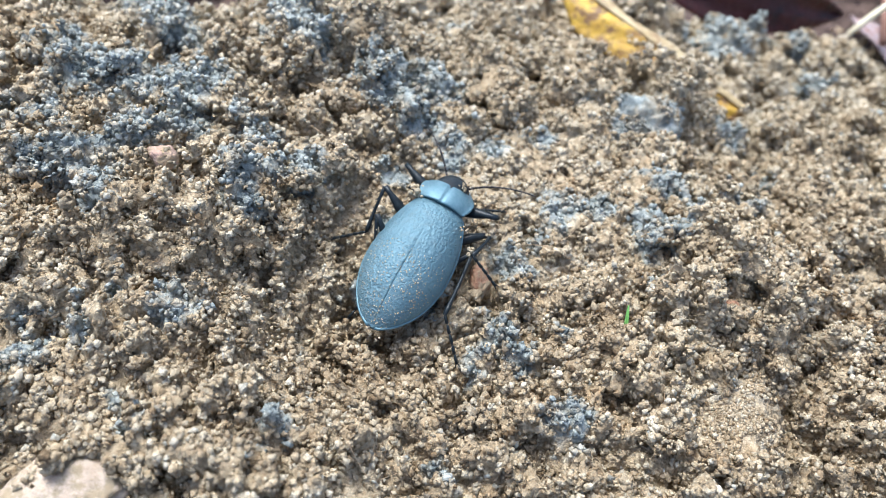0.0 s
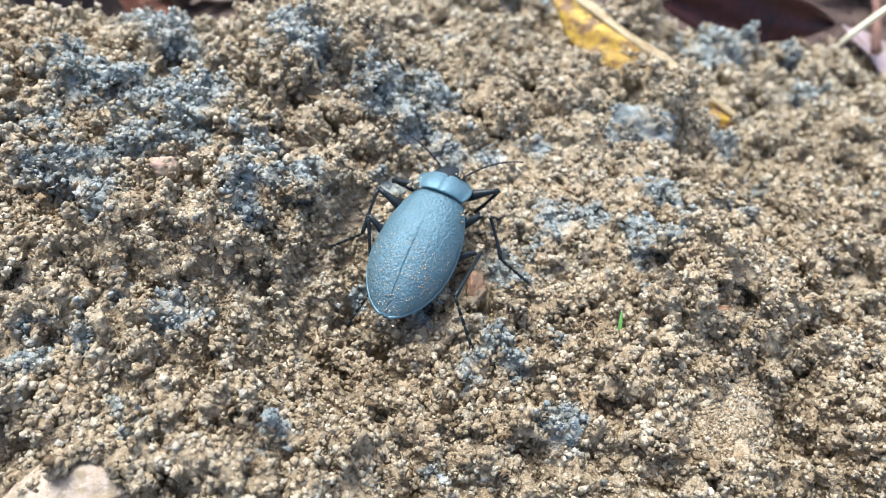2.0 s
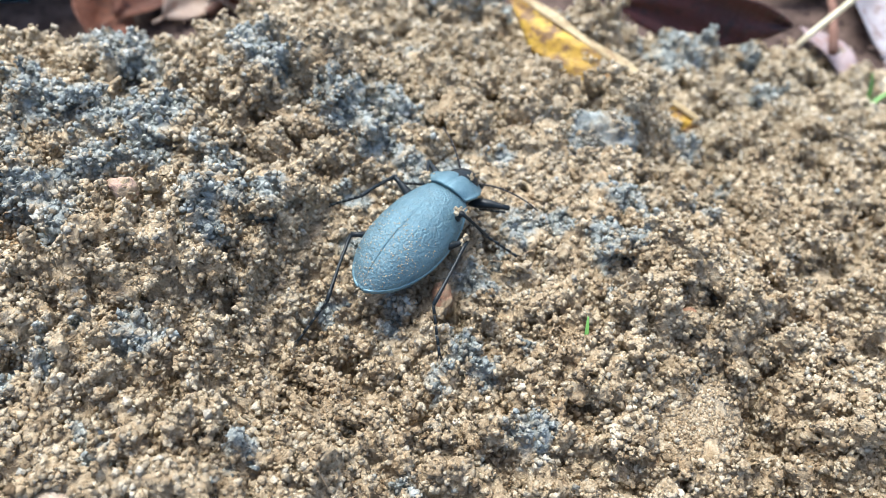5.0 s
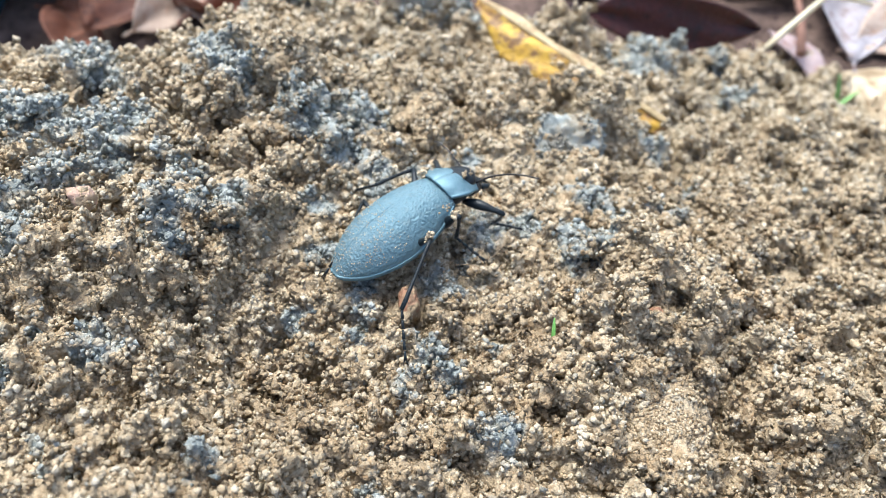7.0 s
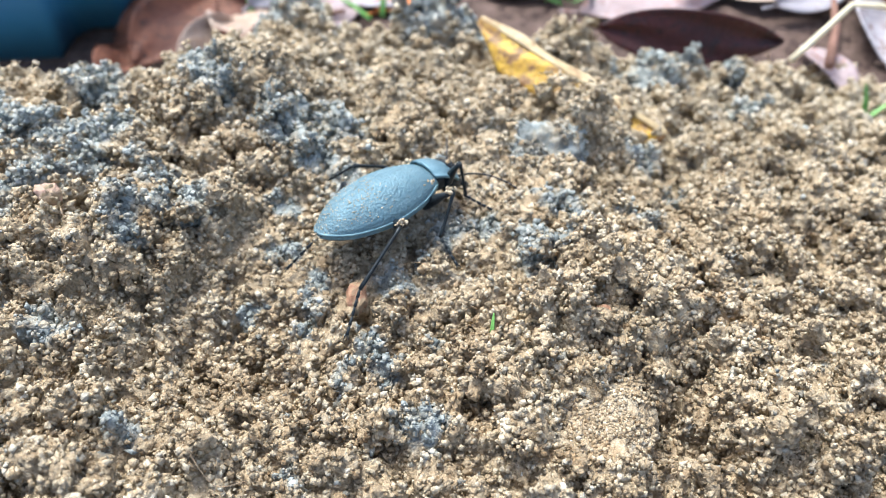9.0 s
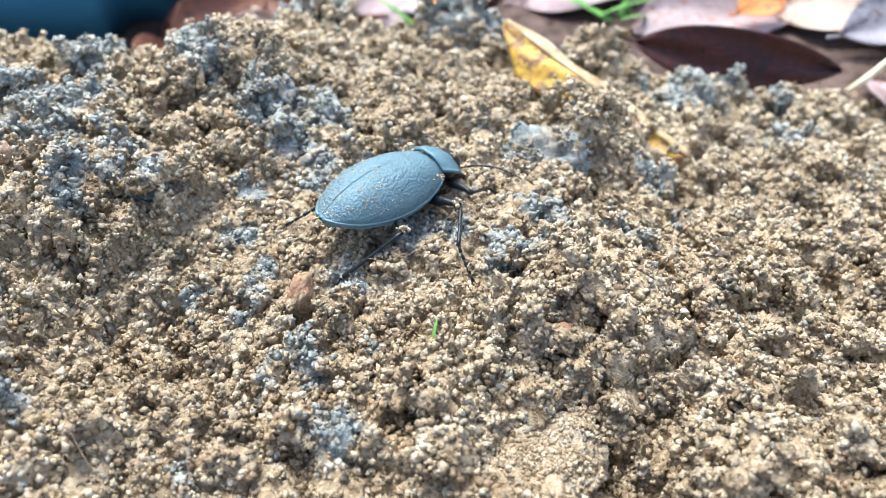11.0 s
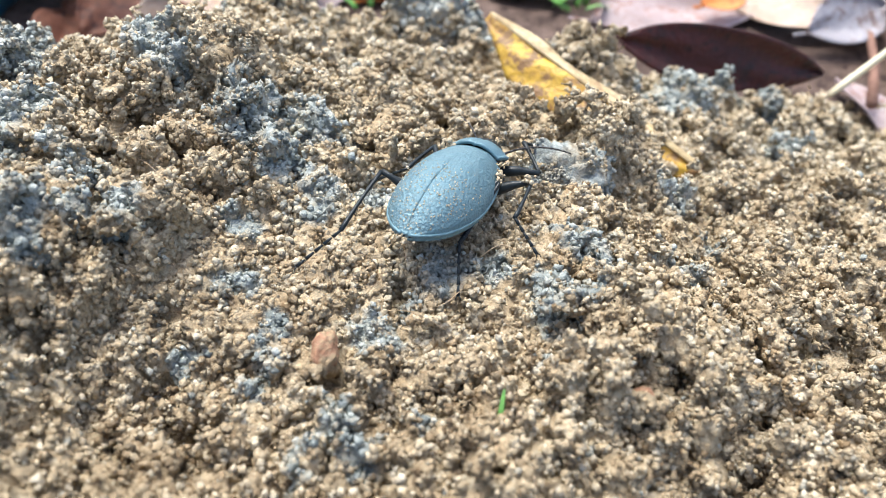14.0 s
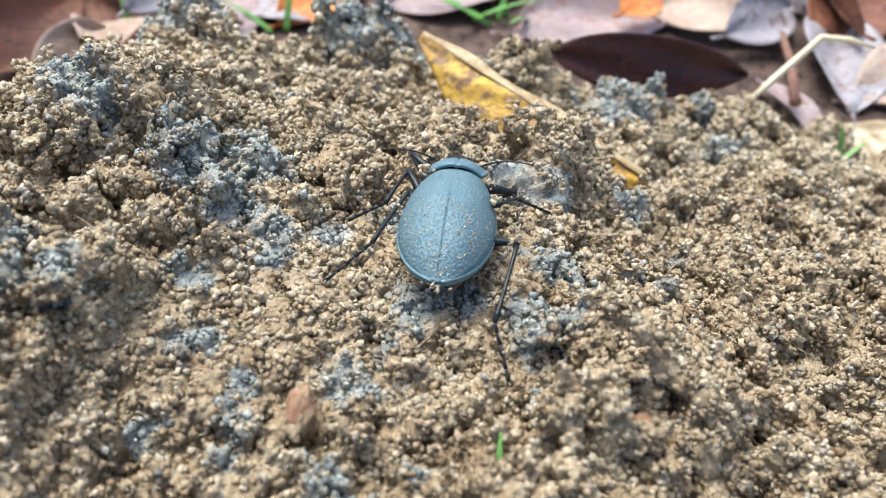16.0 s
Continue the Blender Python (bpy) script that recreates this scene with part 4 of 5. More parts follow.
def tibia_bm(n, rg):
    bm = tube_bm([(0, n * k / 8, 0.00012 * math.sin(math.pi * k / 8)) for k in range(9)], [0.00036, 0.00032, 0.00029, 0.00027, 0.00027, 0.00029, 0.00032, 0.00037, 0.00034], 8)
    for k in range(16):
        t = rg.uniform(0.25, 1.0)
        a = rg.uniform(0, 6.28)
        p = Vector((0.00036 * math.cos(a), t * n, 0.00036 * math.sin(a)))
        tube_bm([p, p + Vector((0.0004 * math.cos(a), 0.00035, 0.0004 * math.sin(a)))], [0.00007, 0.00002], 4, bm)
    return bm


def tarsus_bm(n):
    bm = bmesh.new()
    for k in range(5):
        a, b = n * k / 5.4, n * (k + 0.92) / 5.4
        tube_bm([(0, a, 0), (0, a + (b - a) * 0.3, 0), (0, b, 0)], [0.00016, 0.00022, 0.00028], 7, bm)
    for s in (-1, 1):
        tube_bm([(s * 0.00006, n * 0.9, 0), (s * 0.0003, n * 0.96, 0.0001), (s * 0.0004, n, -0.0002)], [0.00011, 0.00008, 0.00003], 5, bm)
    return bm


def speck_mesh(name, spots, parent, label, seed):
    """Soil grains sticking to the beetle, joined: spots of (place, radius)."""
    rg = np.random.default_rng(seed)
    bv, bf = ICO[1]
    v = np.concatenate([np.array(p) + bv * r * (1 + 0.25 * rg.standard_normal((len(bv), 1))) for p, r in spots])
    f = np.concatenate([bf + k * len(bv) for k in range(len(spots))])
    t = np.repeat(0.36 + 0.32 * rg.random(len(spots)), len(bv))
    ob = new(name, fast_mesh(name, v, f, SOIL, True, tone=t, dark=np.zeros(len(v))))
    ob.parent = parent
    tagged(ob, label, kind="stuff")
    return ob


def build_beetle():
    beetle = new("ground_beetle")
    tagged(beetle, "large blue-black ground beetle with wrinkled dusty wing cases", "beetle")
    for s in (-1, 1):
        v, f = elytron(s)
        case = tagged(link_mesh("wing_case", v, f, ELYTRA, beetle), "blue-black leathery wing case")
        ys = np.r_[-0.0117, -0.0115, np.linspace(-0.0112, 0.0102, 40)]
        edge = [(s * half_width(y) * 0.985, y, margin_height(y) + 0.0001) for y in ys]
        part("raised_edge", tube_bm(edge, [0.00024] * len(edge), 7), SHIELD, case, "smooth paler raised edge")
    # underside
    v, f = ICO[4]
    b = v * np.array((0.0064, 0.0112, 0.0031)) + (0, -0.0006, 0.0004)
    b[:, 2] = np.where(b[:, 2] > 0.0004, 0.0004 + (b[:, 2] - 0.0004) * 0.6, b[:, 2])
    b[:, 0] *= np.clip(1 - 0.25 * (b[:, 1] / 0.0115) ** 2, 0.4, 1)
    tagged(link_mesh("abdomen", b, f, CHITIN, beetle), "glossy black underside")
    b = v * np.array((0.0034, 0.0046, 0.0025)) + (0, 0.0126, 0.0010)
    tagged(link_mesh("chest", b, f, CHITIN, beetle), "glossy black underside of the chest")
    vs, q = sheet(22, 27, shield_sheet, 0.0005)
    ob = new("neck_shield", fast_mesh("neck_shield", vs, q, SHIELD))
    ob.parent = beetle
    tagged(ob, "dull blue-black neck shield with raised rim")
    # head with eyes, jaws and feelers
    b = v * np.array((0.0023, 0.0032, 0.0017))
    b[:, 0] *= 1 - 0.25 * np.clip(b[:, 1] / 0.0032, 0, 1)
    b = b + (0, 0.0034, -0.0012)
    b[:, 1], b[:, 2] = 0.0130 + b[:, 1] * 0.88 + b[:, 2] * 0.47, 0.0016 + b[:, 2] * 0.88 - b[:, 1] * 0.47
    head = link_mesh("head", b, f, CHITIN, beetle)
    tagged(head, "glossy black head")
    v2, f2 = ICO[2]
    for s in (-1, 1):
        link_mesh("eye", v2 * 0.00062 + (s * 0.0021, 0.0159, -0.0003), f2, EYE, head)
        bm = tube_bm([(s * 0.0010, 0.0173, -0.0019), (s * 0.0013, 0.0183, -0.0027), (s * 0.0008, 0.0191, -0.0033), (s * 0.0001, 0.0194, -0.0036)], [0.0006, 0.0005, 0.0003, 0.00008], 8)
        part("jaw", bm, CHITIN, head)
    feelers = {}
    for s in (-1, 1):
        bm = bmesh.new()
        at, d = Vector((0, 0, 0)), Vector((0.0, 1.0, 0.25)).normalized()
        for k in range(11):
            ln = 0.0016 if k == 0 else 0.00102
            nx = at + d * ln
            tube_bm([at, at.lerp(nx, 0.7), nx], [0.00017 - 0.000006 * k, 0.00019 - 0.000006 * k, 0.00021 - 0.000007 * k], 7, bm)
            at = nx
            d = (d + Vector((s * 0.02, 0, -0.075))).normalized()
        feelers[s] = part("feeler", bm, FEELER, beetle, "thin dark segmented feeler")
    legs = {}
    rg = random.Random(4)
    for kind, (a, b_, c) in SEGMENTS.items():
        for s in (-1, 1):
            femur = part("thigh", femur_bm(a), CHITIN, beetle, "glossy black thigh")
            tibia = part("shin", tibia_bm(b_, rg), CHITIN, femur, "black spiny shin")
            tarsus = part("foot", tarsus_bm(c), CHITIN, femur, "black segmented foot")
            legs[kind, s] = (femur, tibia, tarsus)
            if kind != "front" and s > 0:
                spots = [((rg.gauss(0, 0.0004), a - 0.0003 + rg.gauss(0, 0.0005), 0.0005 + rg.gauss(0, 0.0003)), rg.uniform(0.0002, 0.00045)) for _ in range(11)]
                speck_mesh("stuck_soil", spots, femur, "soil crumbs stuck to the knee", 5)
    # dust and grains on the back
    spots = []
    while len(spots) < 620:
        y, u = rg.uniform(-0.0112, 0.001), rg.uniform(-0.93, 0.93)
        if rg.random() > np.interp(y, [-0.011, -0.004, 0.003], [0.6, 0.9, 0.1]):
            continue
        w, h, e = half_width(y), back_height(y), margin_height(y)
        spots.append(((u * w, y, e + (h - e) * (1 - abs(u) ** 2.35) ** 0.62 + 0.00002), rg.choice((0.00004, 0.00005, 0.00006, 0.00008, 0.00012))))
    for cx, cy, cz, n, sp, r in ((0.0016, 0.0150, 0.0033, 12, 0.0005, 0.0003), (-0.0036, 0.0108, 0.0026, 22, 0.0008, 0.00045), (0.0052, 0.0080, 0.0033, 10, 0.0004, 0.00022), (-0.0066, 0.0022, 0.0014, 10, 0.0005, 0.00022), (0.0002, -0.0117, 0.0002, 34, 0.0006, 0.00022)):
        for _ in range(n):
            spots.append(((cx + rg.gauss(0, sp), cy + rg.gauss(0, sp), cz + rg.gauss(0, sp * 0.5)), r * rg.uniform(0.5, 1.2)))
    speck_mesh("back_dust", spots, beetle, "pale soil grains stuck to the back", 8)
    return beetle, legs, feelers


# ======== putting the place together ========
build_ground()
build_soil()
pebble("stone", -0.0415, 0.0040, 0.0025, (1, 0.9, 0.9), STONE_PINK, 1, "small pinkish stone in the loam", 0.6)
pebble("stone", -0.0455, -0.0430, 0.0076, (1.15, 0.8, 0.4), STONE_PALE, 2, "flat pale beige stone half sunk in soil", 0.14, 12)
crusted_stone("stone", (0.0362, 0.0366, -0.0092), (0.0100, 0.0096, 0.0084), (38, -12, 20), 5, 0.44, 0.85, "grey flat-faced stone leaning in the loam", 5200)
crusted_stone("sandy_slab", (0.0430, -0.0265, broad_at(0.0430, -0.0265) - 0.0022), (0.0078, 0.0092, 0.0026), (4, 8, -20), 12, 0.42, 0.15, "flat pale slab of hard sandy soil", 4200, 0.7)
pebble("clay_chip", 0.0060, -0.0055, 0.0034, (0.52, 1.0, 0.6), STONE_RED, 3, "reddish brown chip of fired clay", 0.1, -8, 22)
pebble("stone", 0.0445, -0.0105, 0.0015, (1, 0.9, 0.8), STONE_RED, 6, "small reddish pebble in the loam", 0.9)
pebble("stone", 0.0620, -0.0005, 0.0007, (1, 0.8, 0.7), QUARTZ, 8, "white quartz fragment on soil", 0.7)
pebble("stone", -0.0110, 0.0330, 0.0006, (1, 0.8, 0.7), QUARTZ, 9, "white quartz fragment on soil", 0.7)
folded_yellow_leaf()


def facing(mid, along, across):
    """A pose from a middle, the direction of the length and a direction near that of the width."""
    x = Vector(along).normalized()
    z = x.cross(Vector(across)).normalized()
    y = z.cross(x)
    m = Matrix((x, y, z)).transposed().to_4x4()
    m.translation = mid
    return m


leaf(facing((0.0820, 0.0985, -0.0238), (0.0486, 0.0, -0.0085), (0, 0.35, 0.94)), 0.0500, 0.0140, RED_LEAF, "dark red dead leaf propped against the heap", "red_leaf", 0.1, 0.2, 2)
G = GROUND_Z
for k, (x, y, h, ln, w, turn, tilt, mat, lab) in enumerate((
    (0.083, 0.152, 0.003, 0.05, 0.026, 8, 20, PINK_LEAF, "pale pinkish grey dead leaf on the ground"),
    (0.095, 0.150, 0.008, 0.016, 0.011, 30, 25, ORANGE_LEAF, "bright orange dead leaf on the litter"),
    (0.120, 0.150, 0.004, 0.04, 0.022, -15, 15, TAN_LEAF, "light tan dead leaf on the ground"),
    (0.158, 0.150, 0.004, 0.05, 0.026, 60, 10, BROWN_LEAF, "dark brown dead leaf on the ground"),
    (0.147, 0.128, 0.003, 0.05, 0.024, 75, 8, GREY_LEAF, "bluish grey wet dead leaf on the ground"),
    (0.121, 0.104, 0.004, 0.026, 0.013, 100, 20, PINK_LEAF, "pinkish curled dead leaf beside the heap"),
    (-0.077, 0.160, 0.003, 0.05, 0.028, 20, 25, BROWN_LEAF, "dark reddish brown dead leaf on the ground"),
    (-0.076, 0.150, 0.008, 0.045, 0.022, 70, 35, BROWN_LEAF, "curled reddish brown dead leaf by the tub"),
    (-0.026, 0.166, 0.004, 0.04, 0.020, 95, 30, PINK_LEAF, "pinkish dead leaf standing on edge"),
    (0.003, 0.170, 0.003, 0.034, 0.018, 40, 15, ORANGE_LEAF, "orange brown dead leaf on the ground"),
    (-0.012, 0.172, 0.002, 0.045, 0.024, -30, 12, GREY_LEAF, "bluish grey dead leaf on the ground"),
    (-0.055, 0.150, 0.003, 0.04, 0.022, 120, 18, TAN_LEAF, "light tan dead leaf on the ground"),
    (0.045, 0.172, 0.003, 0.045, 0.024, 10, 14, PINK_LEAF, "pale pinkish dead leaf on the ground"),
    (0.180, 0.170, 0.003, 0.05, 0.026, -40, 14, BROWN_LEAF, "dark brown dead leaf on the ground"),
    (0.100, 0.185, 0.003, 0.05, 0.028, 25, 12, BROWN_LEAF, "reddish brown dead leaf on the ground"),
    (0.135, 0.175, 0.003, 0.05, 0.026, -60, 12, GREY_LEAF, "bluish grey dead leaf on the ground"),
    (0.065, 0.190, 0.003, 0.05, 0.026, 70, 12, TAN_LEAF, "light tan dead leaf on the ground"),
    (0.020, 0.195, 0.003, 0.05, 0.026, -20, 12, BROWN_LEAF, "reddish brown dead leaf on the ground"),
    (-0.040, 0.195, 0.003, 0.05, 0.026, 50, 12, BROWN_LEAF, "reddish brown dead leaf on the ground"),
    (-0.070, 0.185, 0.003, 0.05, 0.026, 0, 12, PINK_LEAF, "pinkish dead leaf on the ground"),
    (0.165, 0.115, 0.003, 0.045, 0.024, 15, 12, TAN_LEAF, "light tan dead leaf on the ground"),
    (-0.050, 0.135, 0.006, 0.030, 0.016, 140, 40, BROWN_LEAF, "curled dark brown dead leaf on the ground"),
    (-0.064, 0.142, 0.005, 0.028, 0.014, 60, 50, TAN_LEAF, "small light tan dead leaf on edge"),
    (-0.036, 0.140, 0.006, 0.030, 0.015, 20, 45, BROWN_LEAF, "curled dark brown dead leaf on the ground"),
    (-0.090, 0.128, 0.005, 0.034, 0.018, 110, 35, BROWN_LEAF, "curled dark brown dead leaf on the ground"),
    (-0.046, 0.165, 0.012, 0.030, 0.014, 80, 60, GREY_LEAF, "bluish grey dead leaf standing on edge"),
    (0.150, 0.145, 0.010, 0.034, 0.016, 100, 55, BROWN_LEAF, "dark brown dead leaf standing on edge"),
    (0.128, 0.140, 0.008, 0.030, 0.016, 30, 40, GREY_LEAF, "bluish grey curled dead leaf on the litter"),
    (0.175, 0.135, 0.003, 0.045, 0.024, 80, 12, PINK_LEAF, "pinkish dead leaf on the ground"),
)):
    leaf(pose(x, y, G + h, tilt, 0, turn), ln, w, mat, lab, "dead_leaf", 0.15, 0.35, 100 + k)
for k in range(46):
    rg = random.Random(500 + k)
    a, r = rg.uniform(0, 6.283), rg.uniform(0.24, 0.55)
    mat, lab = rg.choice(((BROWN_LEAF, "reddish brown dead leaf on the ground"), (TAN_LEAF, "light tan dead leaf on the ground"), (GREY_LEAF, "bluish grey dead leaf on the ground"), (PINK_LEAF, "pinkish dead leaf on the ground")))
    leaf(pose(0.03 + r * math.cos(a), 0.06 + r * math.sin(a), G + 0.003, rg.uniform(-14, 14), rg.uniform(-10, 10), rg.uniform(0, 360)), rg.uniform(0.04, 0.06), rg.uniform(0.022, 0.03), mat, lab, "dead_leaf", 0.15, 0.3, 600 + k)
blue_tub()

# grass: a snippet on the heap, blades and a sprig beyond it, a pale bent stalk
blade_of_grass(0.0275, -0.0150, height_at(0.0275, -0.0148) - 0.0004, 0.0034, 0.00045, -10, 0.9, GREEN, "tiny snippet of green grass on the soil", arch=0.1)
for x, y, ln, turn, lean in ((0.052, 0.155, 0.024, 60, 1.1), (0.054, 0.157, 0.022, -50, 0.4), (0.050, 0.156, 0.026, 100, 0.8), (0.060, 0.155, 0.028, -80, 1.2), (0.057, 0.158, 0.022, 20, 0.3), (0.064, 0.156, 0.020, 150, 0.9), (0.070, 0.155, 0.024, -70, 1.2), (0.047, 0.158, 0.020, -110, 0.9), (0.006, 0.155, 0.02, 30, 0.9), (-0.008, 0.156, 0.018, -20, 0.4), (-0.012, 0.155, 0.016, 70, 0.8), (-0.055, 0.165, 0.012, 10, 0.5), (-0.085, 0.150, 0.010, 40, 0.6)):
    blade_of_grass(x, y, GROUND_Z, ln, 0.0018, turn, lean, GREEN, "fresh green grass blade among dead leaves")
for dx, dy, ln, turn, lean in ((0, 0, 0.010, 10, 0.1), (0.001, 0.001, 0.008, -70, 0.8), (-0.001, 0.0, 0.009, 80, 1.0), (0.0, -0.001, 0.007, 140, 0.9), (-0.002, 0.001, 0.010, 100, 1.2)):
    blade_of_grass(0.1215 + dx, 0.0775 + dy, height_at(0.1215 + dx, 0.0775 + dy) - 0.0006, ln, 0.0013, turn, lean, GREEN, "small green grass tuft on the edge of the heap")


def stalk(name, pts, radii, material, label, category):
    bm = tube_bm(pts, radii, 8)
    me = bpy.data.meshes.new(name)
    bm.to_mesh(me)
    bm.free()
    me.materials.append(material)
    me.polygons.foreach_set("use_smooth", np.ones(len(me.polygons), bool))
    return tagged(new(name, me), label, category)


stalk("dry_stalk", [(0.1075, 0.0965, -0.032), (0.1125, 0.1000, -0.0305), (0.1219, 0.1011, -0.0195), (0.1290, 0.1010, -0.0205), (0.1360, 0.1010, -0.0229)], [0.0007, 0.0009, 0.0008, 0.0008, 0.0004], STRAW, "pale bent grass stalk leaning over the heap", "stalk")
stalk("twig", [(0.118, 0.096, -0.034), (0.128, 0.120, -0.038), (0.134, 0.142, -0.040), (0.142, 0.175, -0.040)], [0.0014, 0.0012, 0.0011, 0.0008], BARK, "thin reddish brown twig on the litter", "twig")
stalk("twig", [(-0.06, 0.135, -0.042), (-0.045, 0.150, -0.038), (-0.02, 0.155, -0.040)], [0.0012, 0.0011, 0.0008], BARK, "thin brown twig on the litter", "twig")

for pts, rad, lab in (
    (((-0.0378, -0.0002, 0.001), (-0.0370, -0.0012, 0.002), (-0.0366, -0.0022, 0.0004)), 0.00022, "short white rootlet sticking out of the soil"),
    (((-0.0300, 0.0215, 0.0005), (-0.0265, 0.0222, 0.0015), (-0.0225, 0.0205, 0.0008), (-0.0195, 0.0180, 0.0002)), 0.00014, "thin tan root fibre lying on the soil"),
    (((0.0185, 0.0345, 0.0006), (0.0215, 0.0345, 0.0012), (0.0250, 0.0340, 0.0006)), 0.00014, "thin pale root fibre lying on the soil"),
    (((0.0600, 0.0240, 0.0006), (0.0670, 0.0285, 0.0012), (0.0740, 0.0310, 0.0006)), 0.00014, "thin tan root fibre lying on the soil"),
    (((0.0250, 0.0120, 0.0006), (0.0280, 0.0135, 0.0018), (0.0310, 0.0130, 0.0006)), 0.00013, "curved tan root fibre over the soil"),
    (((-0.0120, -0.0370, 0.0006), (-0.0095, -0.0395, 0.0012), (-0.0060, -0.0380, 0.0005)), 0.00013, "curved tan root fibre over the soil"),
    (((0.0310, -0.0230, 0.0006), (0.0318, -0.0262, 0.0014), (0.0305, -0.0290, 0.0006)), 0.00014, "curved tan root fibre over the soil"),
    (((0.0180, 0.0020, 0.0006), (0.0205, 0.0035, 0.0015), (0.0230, 0.0060, 0.0006)), 0.00013, "curved tan root fibre over the soil"),
    (((0.0590, -0.0060, 0.0006), (0.0615, -0.0090, 0.0012), (0.0640, -0.0100, 0.0006)), 0.00016, "thin tan root fibre lying on the soil"),
    (((0.0400, 0.0330, 0.0016), (0.0430, 0.0345, 0.0030), (0.0470, 0.0370, 0.0016)), 0.00018, "white root fibre on the grey stone"),
    (((0.0130, 0.0020, 0.0006), (0.0165, -0.0005, 0.0010), (0.0210, -0.0010, 0.0006)), 0.0001, "fine pale root fibre lying on the soil"),
):
    fibre(pts, 0.6 * rad, lab)

BEETLE, LEGS, FEELERS = build_beetle()


# ======== what moves: the beetle and its legs and feelers ========
BODY = [
    (0, -0.00572, -0.00587, 0.00388, -20.3, 9.4, -9.7),
    (0.5, -0.00544, -0.00558, 0.00385, -18.2, 11.0, -7.2),
    (1, -0.00517, -0.00500, 0.00347, -18.0, 12.5, -6.0),
    (1.5, -0.00492, -0.00416, 0.00428, -17.3, 10.4, -5.0),
    (2, -0.00431, -0.00311, 0.00487, -15.5, 8.9, -5.0),
    (2.5, -0.00389, -0.00240, 0.00431, -14.8, 9.4, -7.2),
    (3, -0.00372, -0.00229, 0.00458, -16.4, 9.2, -6.3),
    (3.5, -0.00250, -0.00139, 0.00472, -22.1, 9.3, -1.0),
    (4, -0.00145, -0.00010, 0.00533, -25.2, 4.6, -1.2),
    (4.5, -0.00049, 0.00106, 0.00515, -28.9, 2.1, -2.4),
    (5, 0.00036, 0.00193, 0.00499, -33.0, 2.8, -0.4),
    (5.5, 0.00117, 0.00269, 0.00475, -37.4, 4.5, 2.3),
    (6, 0.00198, 0.00344, 0.00447, -41.7, 6.6, 5.2),
    (6.5, 0.00280, 0.00424, 0.00421, -45.7, 8.4, 7.8),
    (7, 0.00368, 0.00519, 0.00403, -49.0, 9.0, 9.6),
    (7.5, 0.00494, 0.00715, 0.00440, -45.9, 3.8, 7.4),
    (8, 0.00605, 0.00757, 0.00498, -46.2, 1.3, 9.7),
    (8.5, 0.00761, 0.00849, 0.00531, -44.7, -9.3, 14.8),
    (9, 0.00871, 0.00913, 0.00527, -41.7, -9.8, 11.4),
    (9.5, 0.01009, 0.01007, 0.00492, -39.0, -11.7, 7.5),
    (10, 0.01147, 0.01102, 0.00451, -36.3, -13.1, 2.9),
    (10.5, 0.01285, 0.01191, 0.00409, -33.4, -14.0, -1.8),
    (11, 0.01445, 0.01223, 0.00346, -29.0, -11.6, -6.6),
    (11.5, 0.01608, 0.01091, 0.00387, -23.8, -9.0, -8.8),
    (12, 0.01593, 0.01178, 0.00352, -27.5, -8.7, -8.0),
    (12.5, 0.01556, 0.01297, 0.00357, -25.2, -11.3, -2.2),
    (13, 0.01660, 0.01505, 0.00379, -21.6, -11.1, -2.9),
    (13.5, 0.01776, 0.01655, 0.00347, -21.0, -9.8, -2.4),
    (14, 0.01928, 0.01893, 0.00334, -17.0, -12.1, -0.6),
    (14.5, 0.02141, 0.01881, 0.00294, -13.9, -10.5, -5.0),
    (15, 0.02205, 0.01857, 0.00310, -12.1, -8.6, -2.5),
    (15.5, 0.02317, 0.01999, 0.00244, -10.1, -9.2, -0.4),
    (16, 0.02467, 0.01958, 0.00241, -5.3, -7.6, -2.2),
]

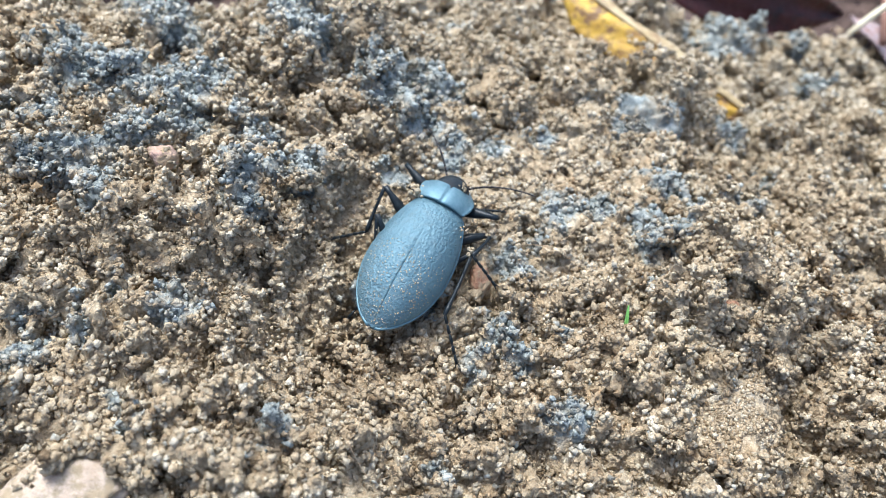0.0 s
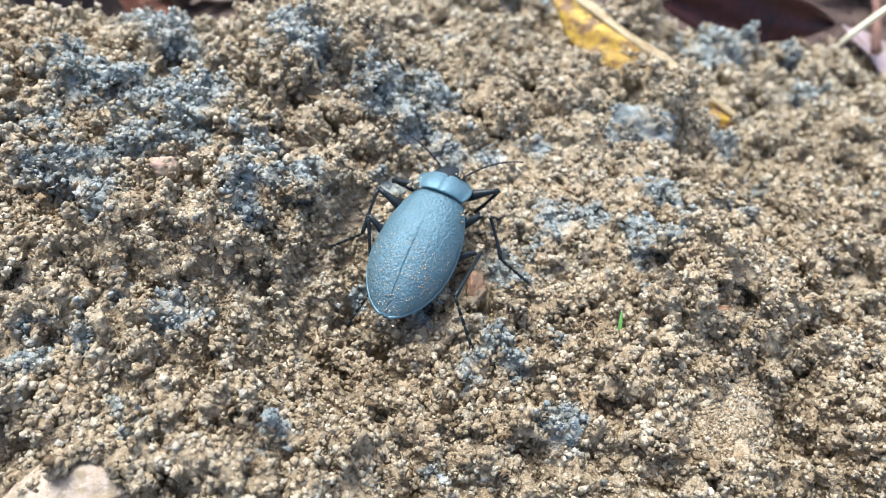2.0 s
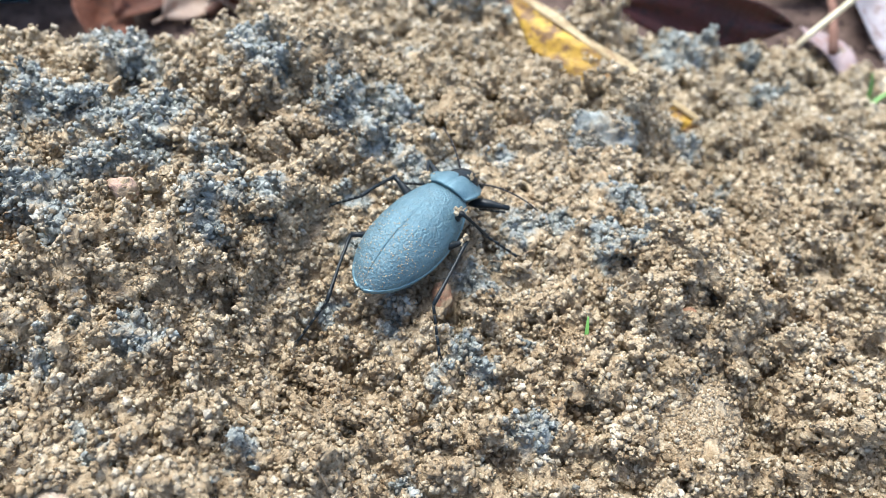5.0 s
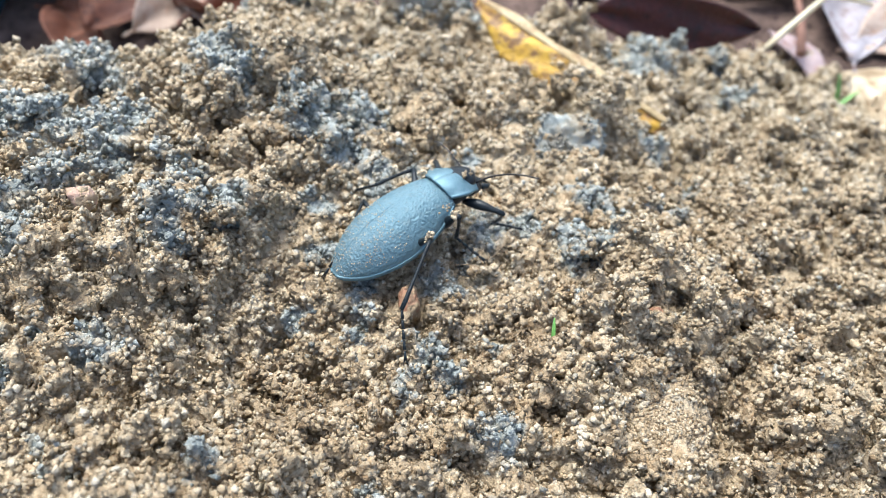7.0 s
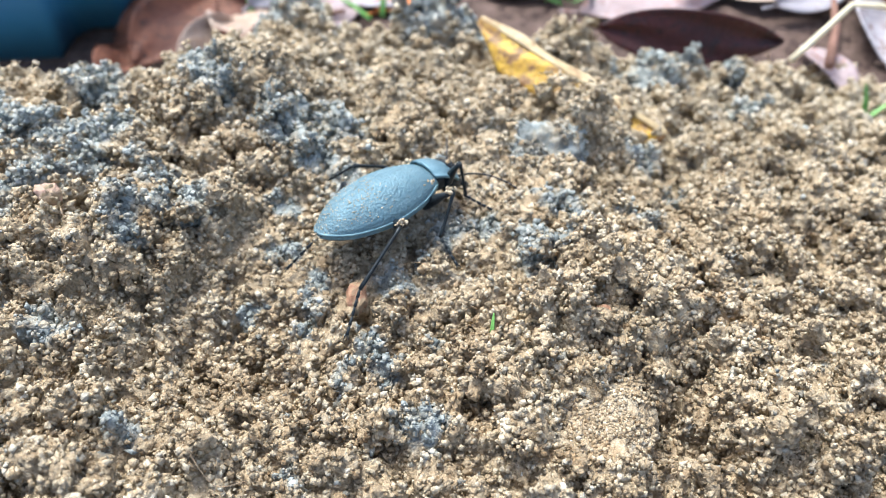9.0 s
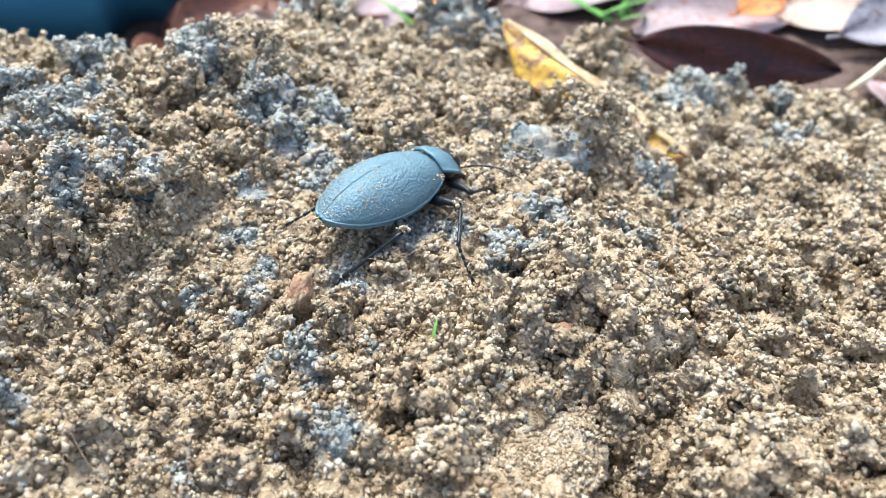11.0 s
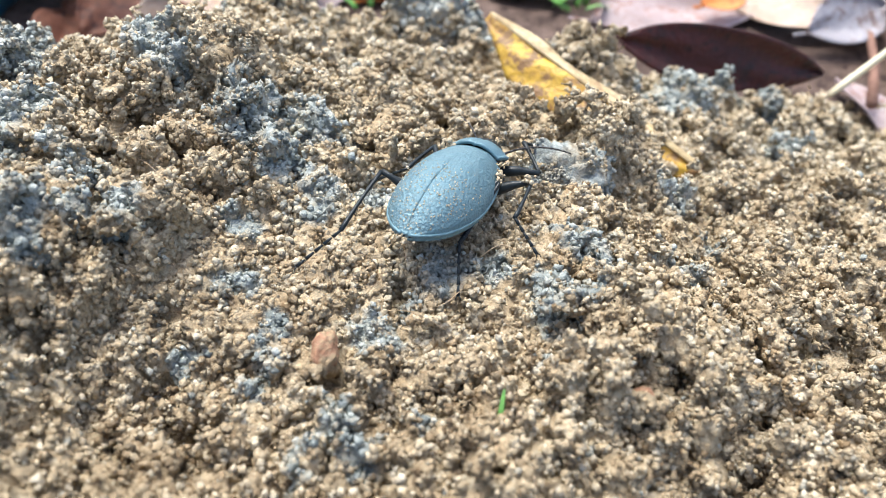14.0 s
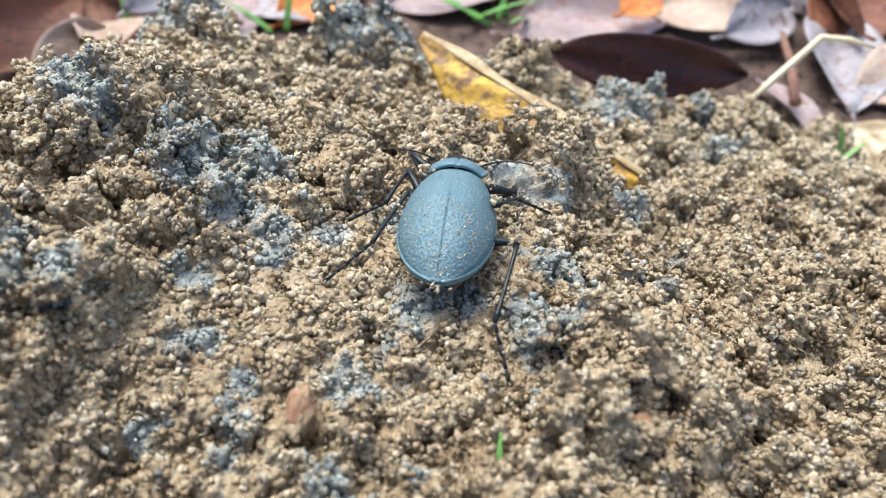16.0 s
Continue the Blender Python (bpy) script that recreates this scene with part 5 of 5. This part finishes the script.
# where each foot stands: seconds, x, y
FEET = {
    ("hind", 1): [(0, 0.0022, -0.0202), (0.7, 0.0049, -0.0180), (8.4, 0.0049, -0.0181), (10.2, 0.0076, -0.0092), (11.2, 0.0076, -0.0092), (11.8, 0.0173, -0.0075), (13.6, 0.0174, -0.0086), (14.0, 0.0222, 0.0055), (14.4, 0.0306, -0.0018), (16, 0.0307, -0.0032)],
    ("middle", 1): [(0, 0.0084, -0.0085), (1.5, 0.0084, -0.0085), (2.0, 0.0147, -0.0048), (2.6, 0.0186, 0.0012), (7.0, 0.0190, 0.0006), (8.3, 0.0191, -0.0014), (10.3, 0.0312, -0.0002), (12.6, 0.0312, -0.0015), (13.0, 0.0330, 0.0122), (13.8, 0.0330, 0.0116), (14.4, 0.0334, 0.0086), (15.1, 0.0330, 0.0096), (15.5, 0.0374, 0.0251), (16, 0.0416, 0.0271)],
    ("front", 1): [(0, 0.0107, 0.0084), (2.8, 0.0107, 0.0084), (3.4, 0.0165, 0.0115), (5.0, 0.0179, 0.0125), (6.0, 0.0262, 0.0090), (8.5, 0.0270, 0.0092), (10.3, 0.0350, 0.0214), (12.7, 0.0350, 0.0217), (13.4, 0.0335, 0.0235), (14.2, 0.0356, 0.0396), (15.0, 0.0363, 0.0396), (15.5, 0.0378, 0.0368), (16, 0.0350, 0.0320)],
    ("hind", -1): [(0, -0.0158, -0.0112), (2.3, -0.0156, -0.0112), (2.8, -0.0177, -0.0128), (5.5, -0.0174, -0.0128), (7.3, -0.0070, -0.0005), (8.8, -0.0070, -0.0005), (10.3, -0.0003, 0.0062), (14.6, 0.0000, 0.0066), (15.0, 0.0067, 0.0176), (15.4, 0.0085, 0.0136), (16, 0.0083, 0.0132)],
    ("middle", -1): [(0, -0.0182, 0.0014), (3.2, -0.0183, 0.0013), (3.8, -0.0125, 0.0092), (4.7, -0.0140, 0.0091), (6.0, -0.0025, 0.0175), (8.5, -0.0025, 0.0180), (10.3, 0.0066, 0.0214), (11.6, 0.0066, 0.0214), (12.3, 0.0080, 0.0269), (14.8, 0.0082, 0.0264), (15.6, 0.0094, 0.0257), (16, 0.0112, 0.0261)],
    ("front", -1): [(0, -0.0059, 0.0121), (1.8, -0.0059, 0.0121), (2.4, -0.0029, 0.0151), (4.6, -0.0029, 0.0151), (6.0, 0.0125, 0.0195), (9.0, 0.0125, 0.0195), (10.0, 0.0194, 0.0279), (12.6, 0.0194, 0.0279), (13.2, 0.0169, 0.0328), (14.6, 0.0169, 0.0328), (15.2, 0.0189, 0.0338), (16, 0.0189, 0.0338)],
}


def body_pose(x, y, z, yaw, pitch, roll):
    m = Matrix.Rotation(radians(yaw), 4, "Z") @ Matrix.Rotation(radians(pitch), 4, "X") @ Matrix.Rotation(radians(-roll), 4, "Y") @ Matrix.Rotation(radians(-7), 4, "Z")
    m.translation = Vector((x, y, z)) + m.col[0].to_3d() * 0.0005
    return m


def foot_at(rows, t):
    for (t0, x0, y0), (t1, x1, y1) in zip(rows, rows[1:]):
        if t0 <= t <= t1:
            s = (t - t0) / (t1 - t0)
            s = s * s * (3 - 2 * s)
            x, y = x0 + (x1 - x0) * s, y0 + (y1 - y0) * s
            far = math.hypot(x1 - x0, y1 - y0)
            return Vector((x, y, height_at(x, y) + 0.0009 + min(0.004, 0.5 * far) * math.sin(math.pi * s) * (far > 0.002)))
    return Vector((*rows[-1][1:], height_at(*rows[-1][1:])))


def bone(a, b, up):
    """A pose at a with y towards b."""
    y = (b - a).normalized()
    x = y.cross(up).normalized()
    m = Matrix((x, y, x.cross(y))).transposed().to_4x4()
    m.translation = a
    return m


def leg_poses(kind, s, body, foot):
    """Thigh, shin and foot in the beetle's space, for a foot tip in the world."""
    a, b, c = SEGMENTS[kind]
    hip = Vector((s * HIPS[kind][0], *HIPS[kind][1:]))
    tip = body.inverted() @ foot
    flat = Vector((tip.x - hip.x, tip.y - hip.y, 0))
    flat.normalize()
    away = Vector((s * 0.55, {"front": 0.5, "middle": 0.0, "hind": -0.5}[kind], 0))
    drag = (flat + (0.1 if kind == "hind" else 0.4) * away).normalized()
    ankle = tip - drag * c * 0.87 + Vector((0, 0, c * 0.48))
    d = ankle - hip
    n = min(max(d.length, abs(a - b) * 1.1 + 0.001), (a + b) * 0.985)
    dn = d.normalized()
    ankle = hip + dn * n
    k = (a * a - b * b + n * n) / (2 * n)
    up = Vector((s * {"front": 0.75, "middle": 0.7, "hind": 0.42}[kind], {"front": 0.3, "middle": 0.2, "hind": -0.12}[kind], {"front": 0.1, "middle": 0.35, "hind": 0.24}[kind]))
    out = (up - dn * up.dot(dn)).normalized()
    knee = hip + dn * k + out * math.sqrt(max(a * a - k * k, 0))
    end = ankle + (tip - ankle).normalized() * c
    z = Vector((0, 0, 1))
    return bone(hip, knee, z), bone(knee, ankle, out + 0.3 * z), bone(ankle, end, z)


def motions():
    rows = [(t, body_pose(*p)) for t, *p in BODY]
    walk(BEETLE, rows)
    for (kind, s), (femur, tibia, tarsus) in LEGS.items():
        f_rows, t_rows, a_rows = [], [], []
        for t, m in rows:
            f, ti, ta = leg_poses(kind, s, m, foot_at(FEET[kind, s], t))
            f_rows.append((t, f))
            t_rows.append((t, f.inverted() @ ti))
            a_rows.append((t, f.inverted() @ ta))
        walk(femur, f_rows)
        walk(tibia, t_rows)
        walk(tarsus, a_rows)
    # the feelers sweep slowly while it walks
    for s, ob in FEELERS.items():
        sweep = []
        for t, m in rows:
            yaw = -s * (52 + 16 * math.sin(1.3 * t + s) + 8 * math.sin(2.9 * t))
            sweep.append((t, pose(s * 0.0015, 0.0164, -0.0002, 8 + 8 * math.sin(1.7 * t + 2 * s), 0, yaw)))
        walk(ob, sweep)


motions()
